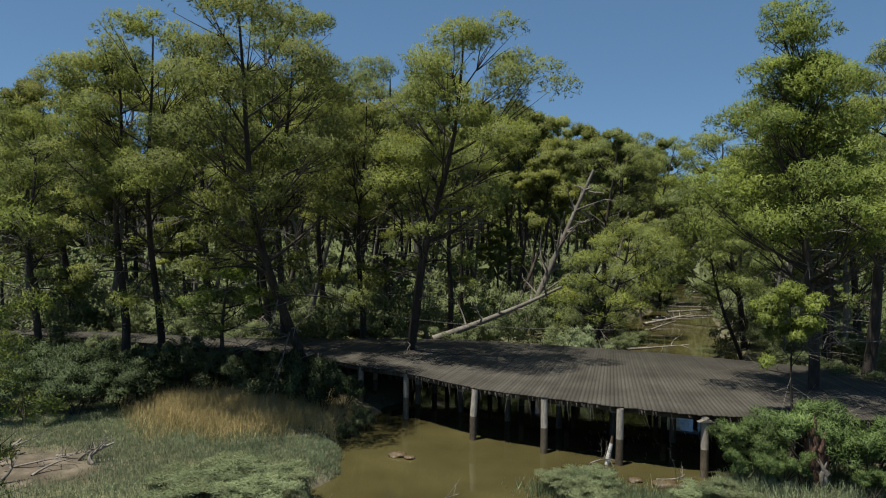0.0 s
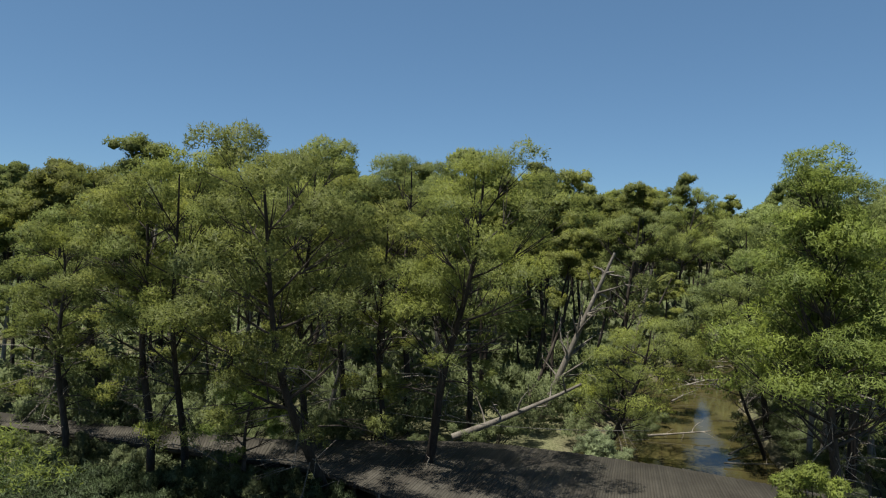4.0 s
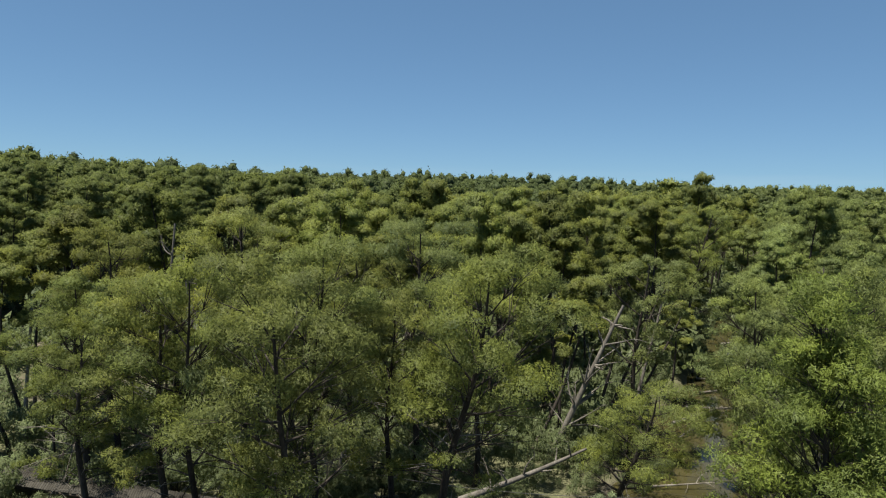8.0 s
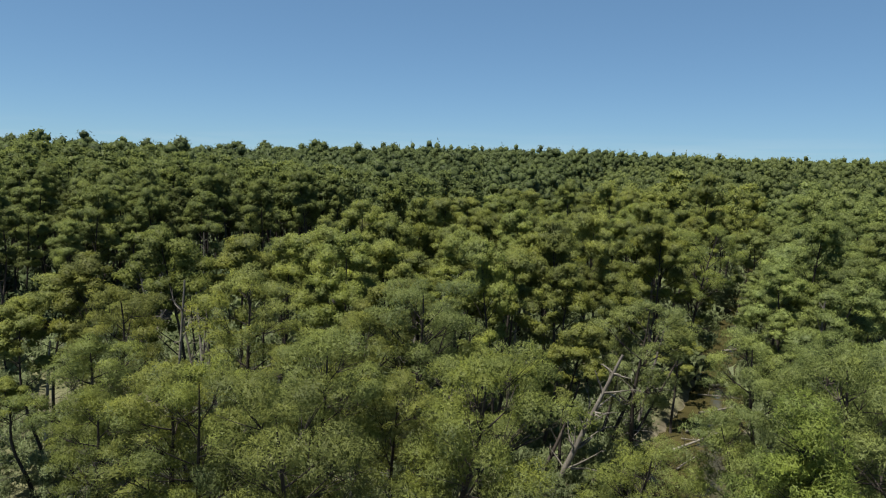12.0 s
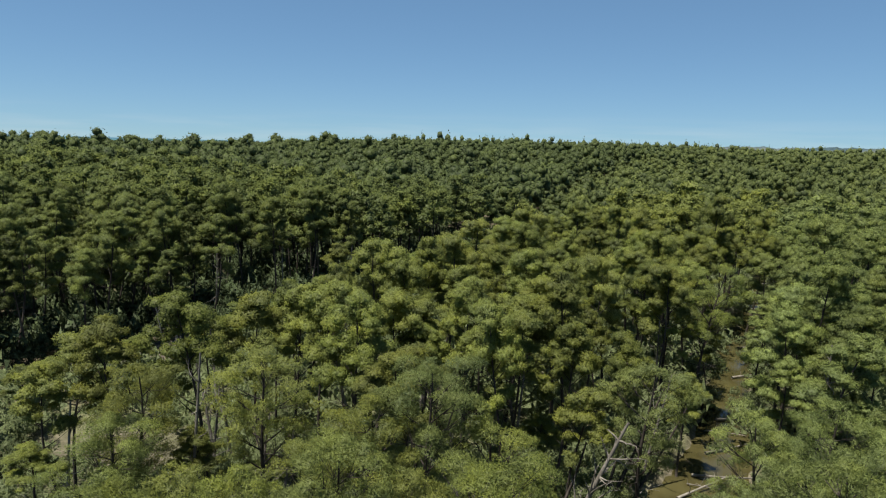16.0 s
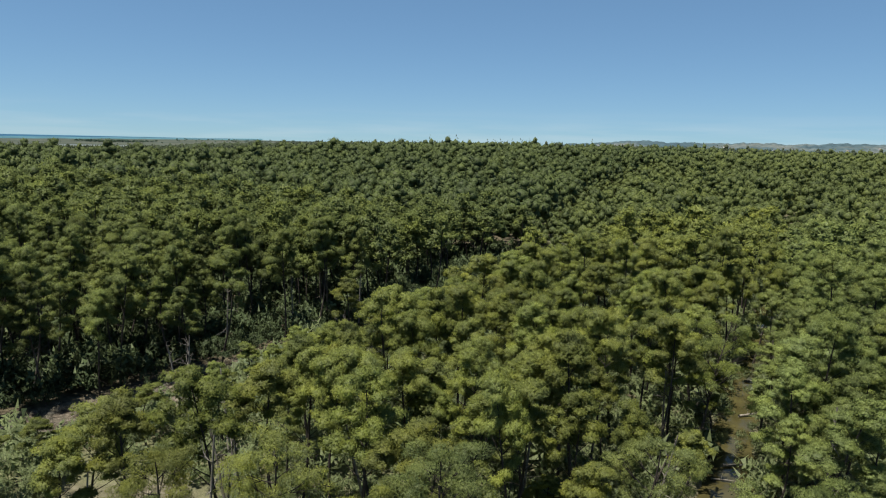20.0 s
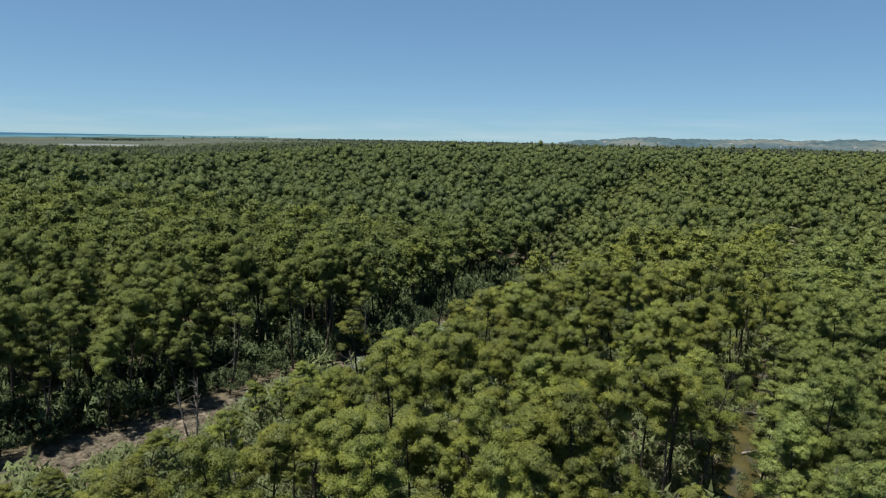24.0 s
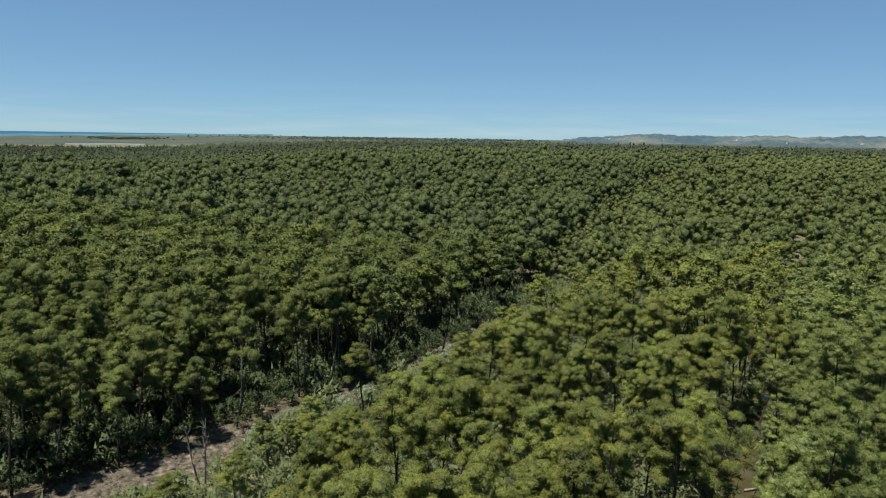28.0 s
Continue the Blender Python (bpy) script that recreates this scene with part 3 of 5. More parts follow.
def solo(x, y, h, r, base, lx, ly, leaf, pads, girth, label, kink=0.0, form="open"):
    """One pine with limbs: foot, height, crown radius and base, lean of the top."""
    i = len(keep)
    sh = pine_shape(100 + i, h, r, base, (lx, ly), pads, girth=girth, bow=0.25, kink=kink, puff=1.2, flat=0.82, form=form)
    small = h < 8
    cnt = max(12000, int(27000 * (r / 2.7) ** 2 * (pads / 17) ** 0.5))
    plant("pine_tree", pine_meshes(sh, cnt, 3, 0.12 if small else 0.15, 0.03 if small else 0.04, leaf, 100 + i, sub=6, core=-1), stand(x, y), label, "pine tree")
    keep.append((x + lx * 0.6, y + ly * 0.6, 0.75 * r + 0.9))


solo(-1.9, 28.4, 13.7, 3.3, 0.54, 2.6, -3.8, PINE, 19, 0.23, "pine tree with a leaning dark trunk rising through the deck", kink=0.55)
solo(-4.8, 25.8, 13.2, 3.1, 0.50, -1.7, -5.2, PINE_DEEP, 21, 0.22, "pine tree with a strongly leaning trunk beside the boardwalk", kink=0.8)
solo(12.1, 21.6, 13.0, 3.0, 0.42, -1.2, -0.3, PINE_LUSH, 44, 0.2, "tall dense green pine tree growing up through the deck", form="cone")
solo(-12.6, 26.3, 12.6, 2.4, 0.56, 0.5, -1.7, PINE, 15, 0.19, "slender pine tree with an airy crown beside the boardwalk")
solo(-19.9, 33.0, 11.1, 2.9, 0.47, 0.2, -1.4, PINE_DARK, 18, 0.22, "pine tree with a bent dark trunk and bare side branches")
solo(-3.8, 31.4, 11.9, 2.4, 0.58, 0.5, -4.4, PINE, 14, 0.17, "slim dark-trunked pine tree behind the deck", kink=0.35)
solo(-8.6, 25.6, 4.5, 1.4, 0.55, 0.4, -0.2, PINE_LUSH, 12, 0.12, "small pine tree with a low rounded crown beside the boardwalk")
solo(-7.6, 31.2, 14.0, 2.8, 0.58, 1.7, -6.0, PINE_DEEP, 17, 0.2, "dark-trunked pine tree leaning out over the boardwalk", kink=0.4)
solo(16.6, 28.8, 13.2, 3.2, 0.34, -0.7, -0.2, PINE_PALE, 24, 0.24, "pale green pine tree beside the stream")
solo(9.4, 17.75, 4.8, 0.85, 0.66, 0.0, 0.4, PINE_LUSH, 12, 0.05, "young yellow-green pine sapling in front of the deck")
solo(-8.5, 11.0, 7.4, 1.4, 0.12, 0.1, 0.0, PINE_LUSH, 36, 0.07, "young bright green pine on the marsh bank")
solo(7.2, 35.6, 7.4, 2.8, 0.34, 2.1, -2.4, PINE, 18, 0.2, "low spreading pine tree leaning over the stream", kink=0.7)
solo(-11.4, 27.0, 13.0, 2.7, 0.55, 1.3, -4.2, PINE, 17, 0.18, "tall pine tree with an open crown", kink=0.5)
solo(-3.0, 35.6, 14.6, 2.9, 0.58, 0.0, -0.9, PINE_GREY, 16, 0.2, "pine tree with a thin brownish green crown")
solo(10.2, 42.6, 13.2, 2.6, 0.52, 0.5, -0.9, PINE_GREY, 16, 0.2, "pine tree with a dull brownish crown on the stream bank")
solo(20.6, 39.6, 11.5, 3.1, 0.32, 0.3, -0.4, PINE_PALE, 20, 0.2, "pale green pine tree beside the stream")
solo(0.3, 36.0, 11.0, 2.4, 0.55, 0.0, -0.7, PINE, 14, 0.18, "pine tree with an open crown")
solo(19.5, 31.0, 12.0, 3.0, 0.34, -0.4, 0.0, PINE_PALE, 20, 0.2, "pale green pine tree beside the stream")
solo(15.1, 23.9, 13.0, 2.5, 0.5, 1.0, 0.2, PINE_PALE, 18, 0.24, "green pine tree beside the deck")
solo(16.0, 34.8, 9.0, 2.4, 0.42, -3.4, -1.5, PINE_PALE, 16, 0.12, "pine tree leaning far out over the stream", kink=0.6)
solo(-8.4, 32.4, 12.7, 2.5, 0.6, 0.5, -4.6, PINE, 15, 0.19, "dark-trunked pine tree behind the boardwalk", kink=0.4)
solo(-17.0, 28.0, 10.3, 2.3, 0.5, 0.3, -0.9, PINE, 14, 0.17, "pine tree with a thin crown beside the boardwalk")
solo(-6.2, 34.0, 13.2, 2.5, 0.6, 0.4, -1.8, PINE, 14, 0.18, "slim pine tree with a high rounded crown")
solo(-12.6, 35.2, 14.9, 2.7, 0.58, 0.2, -0.9, PINE, 16, 0.2, "tall pine tree with a rounded crown")
solo(-19.6, 35.4, 13.4, 2.6, 0.55, 0.1, -1.0, PINE, 15, 0.19, "pine tree with a leafy crown beside a dead one")
solo(17.2, 37.6, 11.8, 2.7, 0.38, -2.1, -0.9, PINE_PALE, 17, 0.2, "pale pine tree leaning towards the stream", kink=0.55)
solo(18.5, 63.8, 15.8, 2.7, 0.6, 3.4, 0.3, PINE, 16, 0.2, "pine tree leaning out over the stream", kink=0.6)

keep += [(-34.6, 67.0, 3.5), (-17.2, 77.8, 3.2), (7.0, 40.0, 4.6), (5.5, 37.0, 4.0), (-20.3, 46.3, 3.0)]
# trees farther back that can be told apart: x, y, top
WOOD_BEHIND_DECK = [(-23.1, 39.0, 15.6), (-18.3, 40.2, 16.6), (-27.1, 38.8, 12.8), (-28.4, 41.0, 13.8), (-10.5, 42.2, 16.9), (-15.2, 44.3, 16.1), (-12.6, 45.9, 16.4), (-15.6, 48.2, 16.2),
                    (-9.0, 47.8, 15.9), (-8.4, 51.2, 15.4), (1.4, 42.3, 16.9), (1.3, 46.4, 15.7), (-1.4, 46.0, 14.0), (4.4, 45.5, 15.2), (8.6, 46.0, 14.2), (5.4, 40.6, 12.0), (-5.2, 41.0, 14.2)]
WOOD_MIDDLE = [(6.9, 54.4, 17.5), (9.6, 56.0, 13.5), (5.8, 58.4, 15.8), (8.8, 59.4, 17.3), (6.2, 63.2, 16.6), (1.6, 59.8, 17.8), (-1.0, 58.0, 15.2), (-4.0, 58.2, 16.4), (-6.6, 59.0, 16.2),
               (-10.9, 59.2, 18.1), (-12.7, 56.4, 16.9), (-16.4, 57.6, 14.8), (-3.6, 63.2, 18.0), (-7.6, 63.4, 18.5), (-12.4, 66.2, 16.0), (-1.2, 66.6, 17.0), (2.6, 68.2, 16.8), (-19.0, 61.0, 12.6),
               (15.0, 60.6, 16.4), (17.6, 66.4, 15.7), (12.2, 64.0, 14.8), (-6.0, 53.8, 14.6), (2.8, 52.6, 14.8)]
WOOD_BEYOND = [(4.8, 77.6, 17.6), (6.4, 81.2, 14.4), (-1.4, 84.0, 15.2), (-2.8, 88.4, 16.9), (-5.2, 92.0, 15.2), (8.4, 87.2, 14.6), (14.6, 90.0, 16.6), (19.3, 89.4, 14.6), (11.5, 91.4, 15.5), (6.0, 90.2, 18.0),
               (3.6, 94.4, 18.0), (16.2, 94.4, 19.0), (13.2, 99.6, 20.0), (24.4, 107.8, 18.9), (22.0, 74.4, 15.4), (20.4, 78.6, 17.2), (-20.8, 91.4, 13.4), (0.0, 113.4, 13.0), (5.7, 125.6, 16.8)]
RIGHT_BANK = [(25.7, 49.8, 14.2), (26.6, 53.0, 12.4), (23.9, 56.0, 14.6), (30.6, 57.6, 14.6), (27.4, 59.2, 13.6), (29.6, 61.4, 18.3), (33.0, 63.0, 15.4), (27.2, 64.4, 14.8), (33.6, 67.4, 17.4), (43.4, 90.0, 19.2),
              (44.2, 94.4, 12.6), (30.4, 92.4, 15.5), (31.0, 98.6, 20.6), (44.4, 105.4, 14.6), (58.6, 124.8, 20.0), (47.6, 116.0, 17.5), (33.6, 127.6, 21.4), (55.2, 101.6, 19.4), (37.6, 100.4, 18.6), (36.4, 76.0, 14.0)]
STAND_EDGE = [(-55.6, 74.8, 17.4), (-51.9, 82.0, 17.0), (-40.4, 82.0, 12.8), (-38.8, 87.0, 16.5), (-44.8, 87.0, 17.2), (-33.4, 98.8, 19.0), (-30.2, 109.6, 20.6), (-23.4, 118.4, 18.6), (-13.2, 122.0, 19.0), (-58.6, 85.2, 19.8)]
MARKED = WOOD_BEHIND_DECK + WOOD_MIDDLE + WOOD_BEYOND + RIGHT_BANK + STAND_EDGE
# needle sprays: count, blades, length, width; then shapes of a kind, sides of trunk and limbs, puffs on a pad, fineness of the clumps
LODS = [(21000, 2, 0.14, 0.045, 4, 7, 4, 6, 0), (14000, 2, 0.17, 0.07, 6, 6, 3, 6, 0), (2800, 1, 0.32, 0.14, 6, 4, 3, 5, 0), (900, 1, 0.5, 0.22, 6, 3, 3, 4, 0)]
KINDS = (("left", PINE_DARK, 2.4, 0.5, 11), ("mid", PINE, 2.3, 0.58, 12), ("right", PINE_PALE, 2.5, 0.42, 13))
REG = ("left", "mid", "right")


def set_shape(reg, lod, k):
    _, leaf, rad_, bs, pd = KINDS[REG.index(reg)]
    return leaf, pine_shape(1000 + 37 * k + 211 * lod + len(reg) * 991, 13.0, rad_ * (0.84 + 0.07 * k), bs + 0.05 * (k % 3 - 1), (1.4 * math.cos(k * 2), 1.4 * math.sin(k * 2)),
                            pd + (3 if lod == 0 else 0) - k % 3 + (4 if reg == "left" and k % 2 else 0), girth=0.145, bow=0.65, detail=2 if lod == 0 else 1, puff=1.2 if lod == 0 else 1.4, flat=0.85, form="cone" if reg == "left" and k % 2 else "dome")


SET = {}
for reg in REG:
    for lod in (0, 1):
        cnt, bl, ln, wd, nv, sd, ls, sb_, cr = LODS[lod]
        for k in range(nv):
            leaf, sh = set_shape(reg, lod, k)
            SET[reg, lod, k] = pine_meshes(sh, cnt, bl, ln, wd, leaf, 5 * k + lod, sd, lod == 0, ls, sb_, cr, 0.5 if lod == 0 else 0.58)
FOREST_LABEL = {"mid": ("yellow-green pine tree with an open rounded crown", "pines between stream and dry bed"),
                "left": ("dark green pine tree in a dense stand", "pines of the dense stand"),
                "right": ("pale green bushy pine tree beyond the stream", "pines beyond the stream")}


def region(x, y):
    _, sb = along(BED, x, y)
    _, sr = along(RIVER, x, y)
    return np.where(sb < 0, 0, np.where(sr < 0, 1, 2))


def scatter(rng, r0, r1, gap, left=-0.9, right=0.66, jitter=0.42):
    """Jittered places in staggered rows between two distances."""
    ys = np.arange(max(r0 * 0.75, 20), r1 + gap, gap * 0.87)
    pts = []
    for j, y in enumerate(ys):
        xs = np.arange(left * y - 9, right * y + 9, gap) + (j % 2) * gap / 2
        pts.append(np.stack([xs, np.full(xs.shape, y)], 1))
    p = np.concatenate(pts)
    p += rng.normal(0, gap * jitter * 0.6, p.shape)
    d = np.hypot(p[:, 0] * 0.5, p[:, 1])
    return p[(d >= r0) & (d < r1)]


def clear(p, river=0.7, bed=1.3):
    x, y = p[:, 0], p[:, 1]
    db_, sb_ = along(BED, x, y)
    ok = (along(RIVER, x, y)[0] > river) & (db_ > np.where(sb_ < 0, 0.6, np.where((y > 44) & (y < 100), 7.0, np.where((y > 60) & (y < 135), 5.5, 2.0))))
    ok &= ~((y < 32.8 - 0.12 * np.abs(x + 6)) & (x > -34) & (x < 22)) & (y > 25)
    ok &= np.hypot((x + 30) / 10, (y - 50) / 5.5) > 0.8
    return p[ok]


rng = np.random.default_rng(5)
TREES = [(x, y, t) for x, y, t in MARKED]
# lower pines of the second storey, near the deck
for x, y in ((-22.5, 34), (-13.6, 36.6), (-9.4, 36.2), (-15.6, 40.5), (-3.4, 42.8), (-20.8, 42.2), (18.6, 33.5), (21.5, 36.8), (22.5, 29.0), (-26.5, 36.2), (4.4, 48.8), (-24, 38.5)):
    TREES.append((x, y, 5.2 + 3.4 * rng.random()))
# pines that lean over the stream from both banks
for x, y in ((16.0, 53), (22.2, 67.5), (23.2, 54.4), (28.6, 71), (32.9, 81), (36.8, 92)):
    TREES.append((x, y, 7.5 + 3.5 * rng.random()))
for r0, r1, gap in ((26, 48, 4.7), (48, 80, 4.8), (80, 120, 5.4), (120, 175, 6.2)):
    q = clear(scatter(rng, r0, r1, gap))
    rg = region(q[:, 0], q[:, 1])
    drop = rng.random(len(q)) < np.where(rg == 0, 0.05, np.where(np.hypot(q[:, 0] * 0.5, q[:, 1]) > 70, 0.28, np.where(np.hypot(q[:, 0] * 0.5, q[:, 1]) > 50, 0.72, 0.88)))
    for x, y in q[~drop]:
        if any((x - a) ** 2 + (y - b) ** 2 < c * c for a, b, c in keep) or any((x - a) ** 2 + (y - b) ** 2 < 8 for a, b, _ in MARKED):
            continue
        TREES.append((x, y, 0))
TREES.sort(key=lambda t: math.hypot(t[0] * 0.5, t[1]))
CROWD = {}
for i, (x, y, top) in enumerate(TREES):
    g = REG[int(region(x, y))]
    d = math.hypot(x * 0.5, y)
    rise_ = 2.4 * float(ease((d - 45) / 50))
    h = top - float(land(x, y)) - 0.3 if top else {"left": 14.8, "mid": 13.0, "right": 12.6}[g] + rise_ + float(np.clip(rng.normal(), -1.6, 1.1)) * 1.9
    if not top and g == "mid" and d < 50:
        h = 12.0 + rng.normal() * 1.3
    if g == "mid" and not top:
        h *= 0.45 + 0.55 * float(ease((along(BED, x, y)[0] - 8) / 22))
    s = h / 13.0
    w = s ** 0.5 * (0.85 + 0.35 * rng.random()) 
    if i < 270:
        lod = 0 if d < 40 else 1
        lab, grp = FOREST_LABEL[g]
        plant("pine_tree", SET[g, lod, int(rng.integers(LODS[lod][4]))], stand(x, y, s, w, rng.random() * 6.28), lab, "pine tree", grp)
    else:
        w *= 1.1 if d < 118 else 1.3
        CROWD.setdefault((g, 2 if d < 118 else 3), []).append((x, y, float(land(x, y)), s, w))


# ---- far woods, joined ----
def crowd(name, rows, tmpl, material, label, rng, smooth=False):
    """Many copies of light tree shapes in one mesh. Rows: x, y, z, scale in height, scale in width."""
    rows = np.asarray(rows, float)
    vs, fs, k = [], [], 0
    pick = np.arange(len(rows)) % len(tmpl)
    turn = np.random.default_rng(len(rows)).random(len(rows)) * 6.28
    ns = []
    for ti, (tv, tf, *tn) in enumerate(tmpl):
        sel = np.where(pick == ti)[0]
        if not len(sel):
            continue
        q = rows[sel]
        c, n_ = np.cos(turn[sel]) * q[:, 4], np.sin(turn[sel]) * q[:, 4]
        X = c[:, None] * tv[None, :, 0] - n_[:, None] * tv[None, :, 1] + q[:, 0][:, None]
        Y = n_[:, None] * tv[None, :, 0] + c[:, None] * tv[None, :, 1] + q[:, 1][:, None]
        Z = q[:, 3][:, None] * tv[None, :, 2] + q[:, 2][:, None]
        vs.append(np.stack([X, Y, Z], -1).reshape(-1, 3))
        fs.append((tf[None] + (np.arange(len(sel)) * len(tv))[:, None, None]).reshape(-1, tf.shape[1]) + k)
        k += len(sel) * len(tv)
        if tn:
            c, n_ = np.cos(turn[sel])[:, None], np.sin(turn[sel])[:, None]
            t = tn[0]
            ns.append(np.stack([c * t[None, :, 0] - n_ * t[None, :, 1], n_ * t[None, :, 0] + c * t[None, :, 1], np.repeat(t[None, :, 2], len(sel), 0)], -1).reshape(-1, 3))
    return tagged(new(name, mesh_np(name, np.concatenate(vs), np.concatenate(fs), material, smooth or bool(ns), np.concatenate(ns) if ns else None)), label, "forest", kind="stuff")


CROWD_LEAF = {"left": foliage("dense_stand_needles", *DARK, 0.45, 0.22, grain=5.0, each=False), "mid": foliage("open_stand_needles", *YELLOW, 0.45, 0.22, grain=5.0, warm=0.02, each=False), "right": foliage("bushy_stand_needles", *PALE, 0.45, 0.22, grain=5.0, each=False)}
for (g, lod), rows in CROWD.items():
    cnt, bl, ln, wd, nv, sd, ls, sb_, cr = LODS[lod]
    crowns, wood = [], []
    for k in range(nv):
        _, (line, rad, limbs, pad, st) = set_shape(g, lod, k)
        crowns.append(tufts(np.random.default_rng(900 + k), pad, cnt, bl, ln, wd, 0.3, sb_, core=cr, size=0.62))
        wood.append(join([tube(line[::2], rad[::2] * 1.1, sd)] + [tube(gp[0][0][::2], gp[0][1][::2], 3) for gp in limbs[::2]]))
    crowd("pine_crowns", rows, crowns, CROWD_LEAF[g], FOREST_LABEL[g][0].replace("tree", "trees, crowns of many"), rng)
    crowd("pine_trunks", rows, wood, BARK, "slim dark trunks of many pine trees", rng, True)


def light_pine(seed, pads, count, length, width, radius=2.5, base=0.5):
    sh = pine_shape(seed, 13.0, radius, base, (0, 0), pads, girth=0.17, detail=1, puff=1.45, form="dome" if seed % 2 else "cone", flat=1.0)
    return tufts(np.random.default_rng(seed), sh[3], count, 1, length, width, 0.35, 1, core=0, size=0.78)


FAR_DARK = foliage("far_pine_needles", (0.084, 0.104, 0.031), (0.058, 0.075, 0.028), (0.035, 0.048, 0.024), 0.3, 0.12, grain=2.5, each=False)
# needle colour darkened for the shade between crowns that the closed shapes lack
FAR_GAP_SHADE = foliage("gap_shaded_canopy_needles", (0.049, 0.06, 0.028), (0.036, 0.046, 0.026), (0.025, 0.034, 0.022), 0.2, 0.03, grain=1.0, each=False)
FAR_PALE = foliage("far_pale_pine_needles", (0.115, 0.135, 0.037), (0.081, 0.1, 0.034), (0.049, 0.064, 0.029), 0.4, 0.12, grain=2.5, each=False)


def dome_pine(seed, puffs, spray, size, radius=2.2):
    """A far pine: a few rounded clumps with some sprays standing off them."""
    r_ = np.random.default_rng(seed)
    pads = [(r_.normal(0, 0.3), r_.normal(0, 0.3), 11.6, radius * 0.4, 1.7), (r_.normal(0, 0.3), r_.normal(0, 0.3), 9.6, radius * 0.68, 2.0)]
    for i in range(puffs):
        a = i * 6.283 / max(1, puffs) + r_.random()
        pads.append((0.62 * radius * math.cos(a), 0.62 * radius * math.sin(a), 7.0 + 1.8 * r_.random(), radius * 0.6, 1.8))
    return tufts(r_, pads, spray, 1, size * 2, size, 0.5, 1, core=0, size=0.85)


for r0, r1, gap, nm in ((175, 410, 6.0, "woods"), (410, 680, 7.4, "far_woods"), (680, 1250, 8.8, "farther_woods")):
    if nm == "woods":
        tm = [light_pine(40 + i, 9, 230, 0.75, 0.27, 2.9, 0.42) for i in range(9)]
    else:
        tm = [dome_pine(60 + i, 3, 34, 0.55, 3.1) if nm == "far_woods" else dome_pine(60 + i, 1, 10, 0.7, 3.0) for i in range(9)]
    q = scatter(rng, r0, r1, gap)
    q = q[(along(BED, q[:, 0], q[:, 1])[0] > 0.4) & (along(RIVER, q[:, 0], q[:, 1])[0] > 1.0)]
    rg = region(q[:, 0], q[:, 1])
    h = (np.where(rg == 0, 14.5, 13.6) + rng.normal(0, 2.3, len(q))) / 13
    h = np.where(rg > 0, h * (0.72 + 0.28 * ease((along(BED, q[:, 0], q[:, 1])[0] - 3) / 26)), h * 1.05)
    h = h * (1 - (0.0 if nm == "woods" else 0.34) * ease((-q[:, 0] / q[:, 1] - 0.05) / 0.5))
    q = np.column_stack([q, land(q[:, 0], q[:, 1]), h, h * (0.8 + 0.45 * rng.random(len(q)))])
    crowd(nm + "_dense", q[rg == 0], tm, FAR_GAP_SHADE if nm == "farther_woods" else FAR_DARK, "dense dark pine forest reaching into the distance", rng)
    crowd(nm + "_pale", q[rg > 0], tm, FAR_GAP_SHADE if nm == "farther_woods" else FAR_PALE, "yellow-green pine forest reaching into the distance", rng)

# the last canopy towards the plain, as one rough sheet of crowns, gap shade in its colour
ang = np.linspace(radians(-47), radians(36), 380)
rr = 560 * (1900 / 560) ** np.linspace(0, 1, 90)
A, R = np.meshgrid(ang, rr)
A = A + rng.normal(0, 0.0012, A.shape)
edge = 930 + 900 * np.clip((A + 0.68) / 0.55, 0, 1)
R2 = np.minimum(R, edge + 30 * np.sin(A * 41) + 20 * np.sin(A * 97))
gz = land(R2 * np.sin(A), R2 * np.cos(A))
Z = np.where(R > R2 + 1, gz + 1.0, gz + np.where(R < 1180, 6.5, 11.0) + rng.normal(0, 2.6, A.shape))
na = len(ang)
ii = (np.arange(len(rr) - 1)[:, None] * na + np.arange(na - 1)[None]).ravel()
me = mesh_np("forest_canopy", np.stack([R2 * np.sin(A), R2 * np.cos(A), Z], -1).reshape(-1, 3), np.stack([ii, ii + 1, ii + na + 1, ii + na], -1), FAR_GAP_SHADE)
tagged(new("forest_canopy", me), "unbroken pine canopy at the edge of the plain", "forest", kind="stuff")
# ---- plain, sea and hills on the horizon ----
SEA = water_material("sea_water", (0.01, 0.06, 0.11), 0.4, 0.02, 0.05)
SHALLOW = water_material("shallow_sea", (0.05, 0.125, 0.15), 0.5, 0.02, 0.05)
LAGOON = surface("salt_flat", [(0.3, (0.07, 0.085, 0.085)), (0.7, (0.11, 0.125, 0.125))], 0.02, 0.2, 0.6, 0.1)
# the blue-grey of distant haze is mixed into the hills' own colours
HILL = surface("haze_blue_hills", [(0.36, (0.038, 0.072, 0.092)), (0.5, (0.054, 0.09, 0.106)), (0.59, (0.092, 0.116, 0.118)), (0.8, (0.15, 0.155, 0.14))], 0.0035, 0.03, 0.95, 0.1)


def block(corners, z0, z1, name, material):
    """A slab over four plan corners."""
    v = [(x, y, z0) for x, y in corners] + [(x, y, z1) for x, y in corners]
    f = [(3, 2, 1, 0), (4, 5, 6, 7), (0, 1, 5, 4), (1, 2, 6, 5), (2, 3, 7, 6), (3, 0, 4, 7)]
    return mesh_np(name, v, f, material)


def lift(r):
    return 0.5 + np.clip(r - 2600, 0, 2600) * 0.010


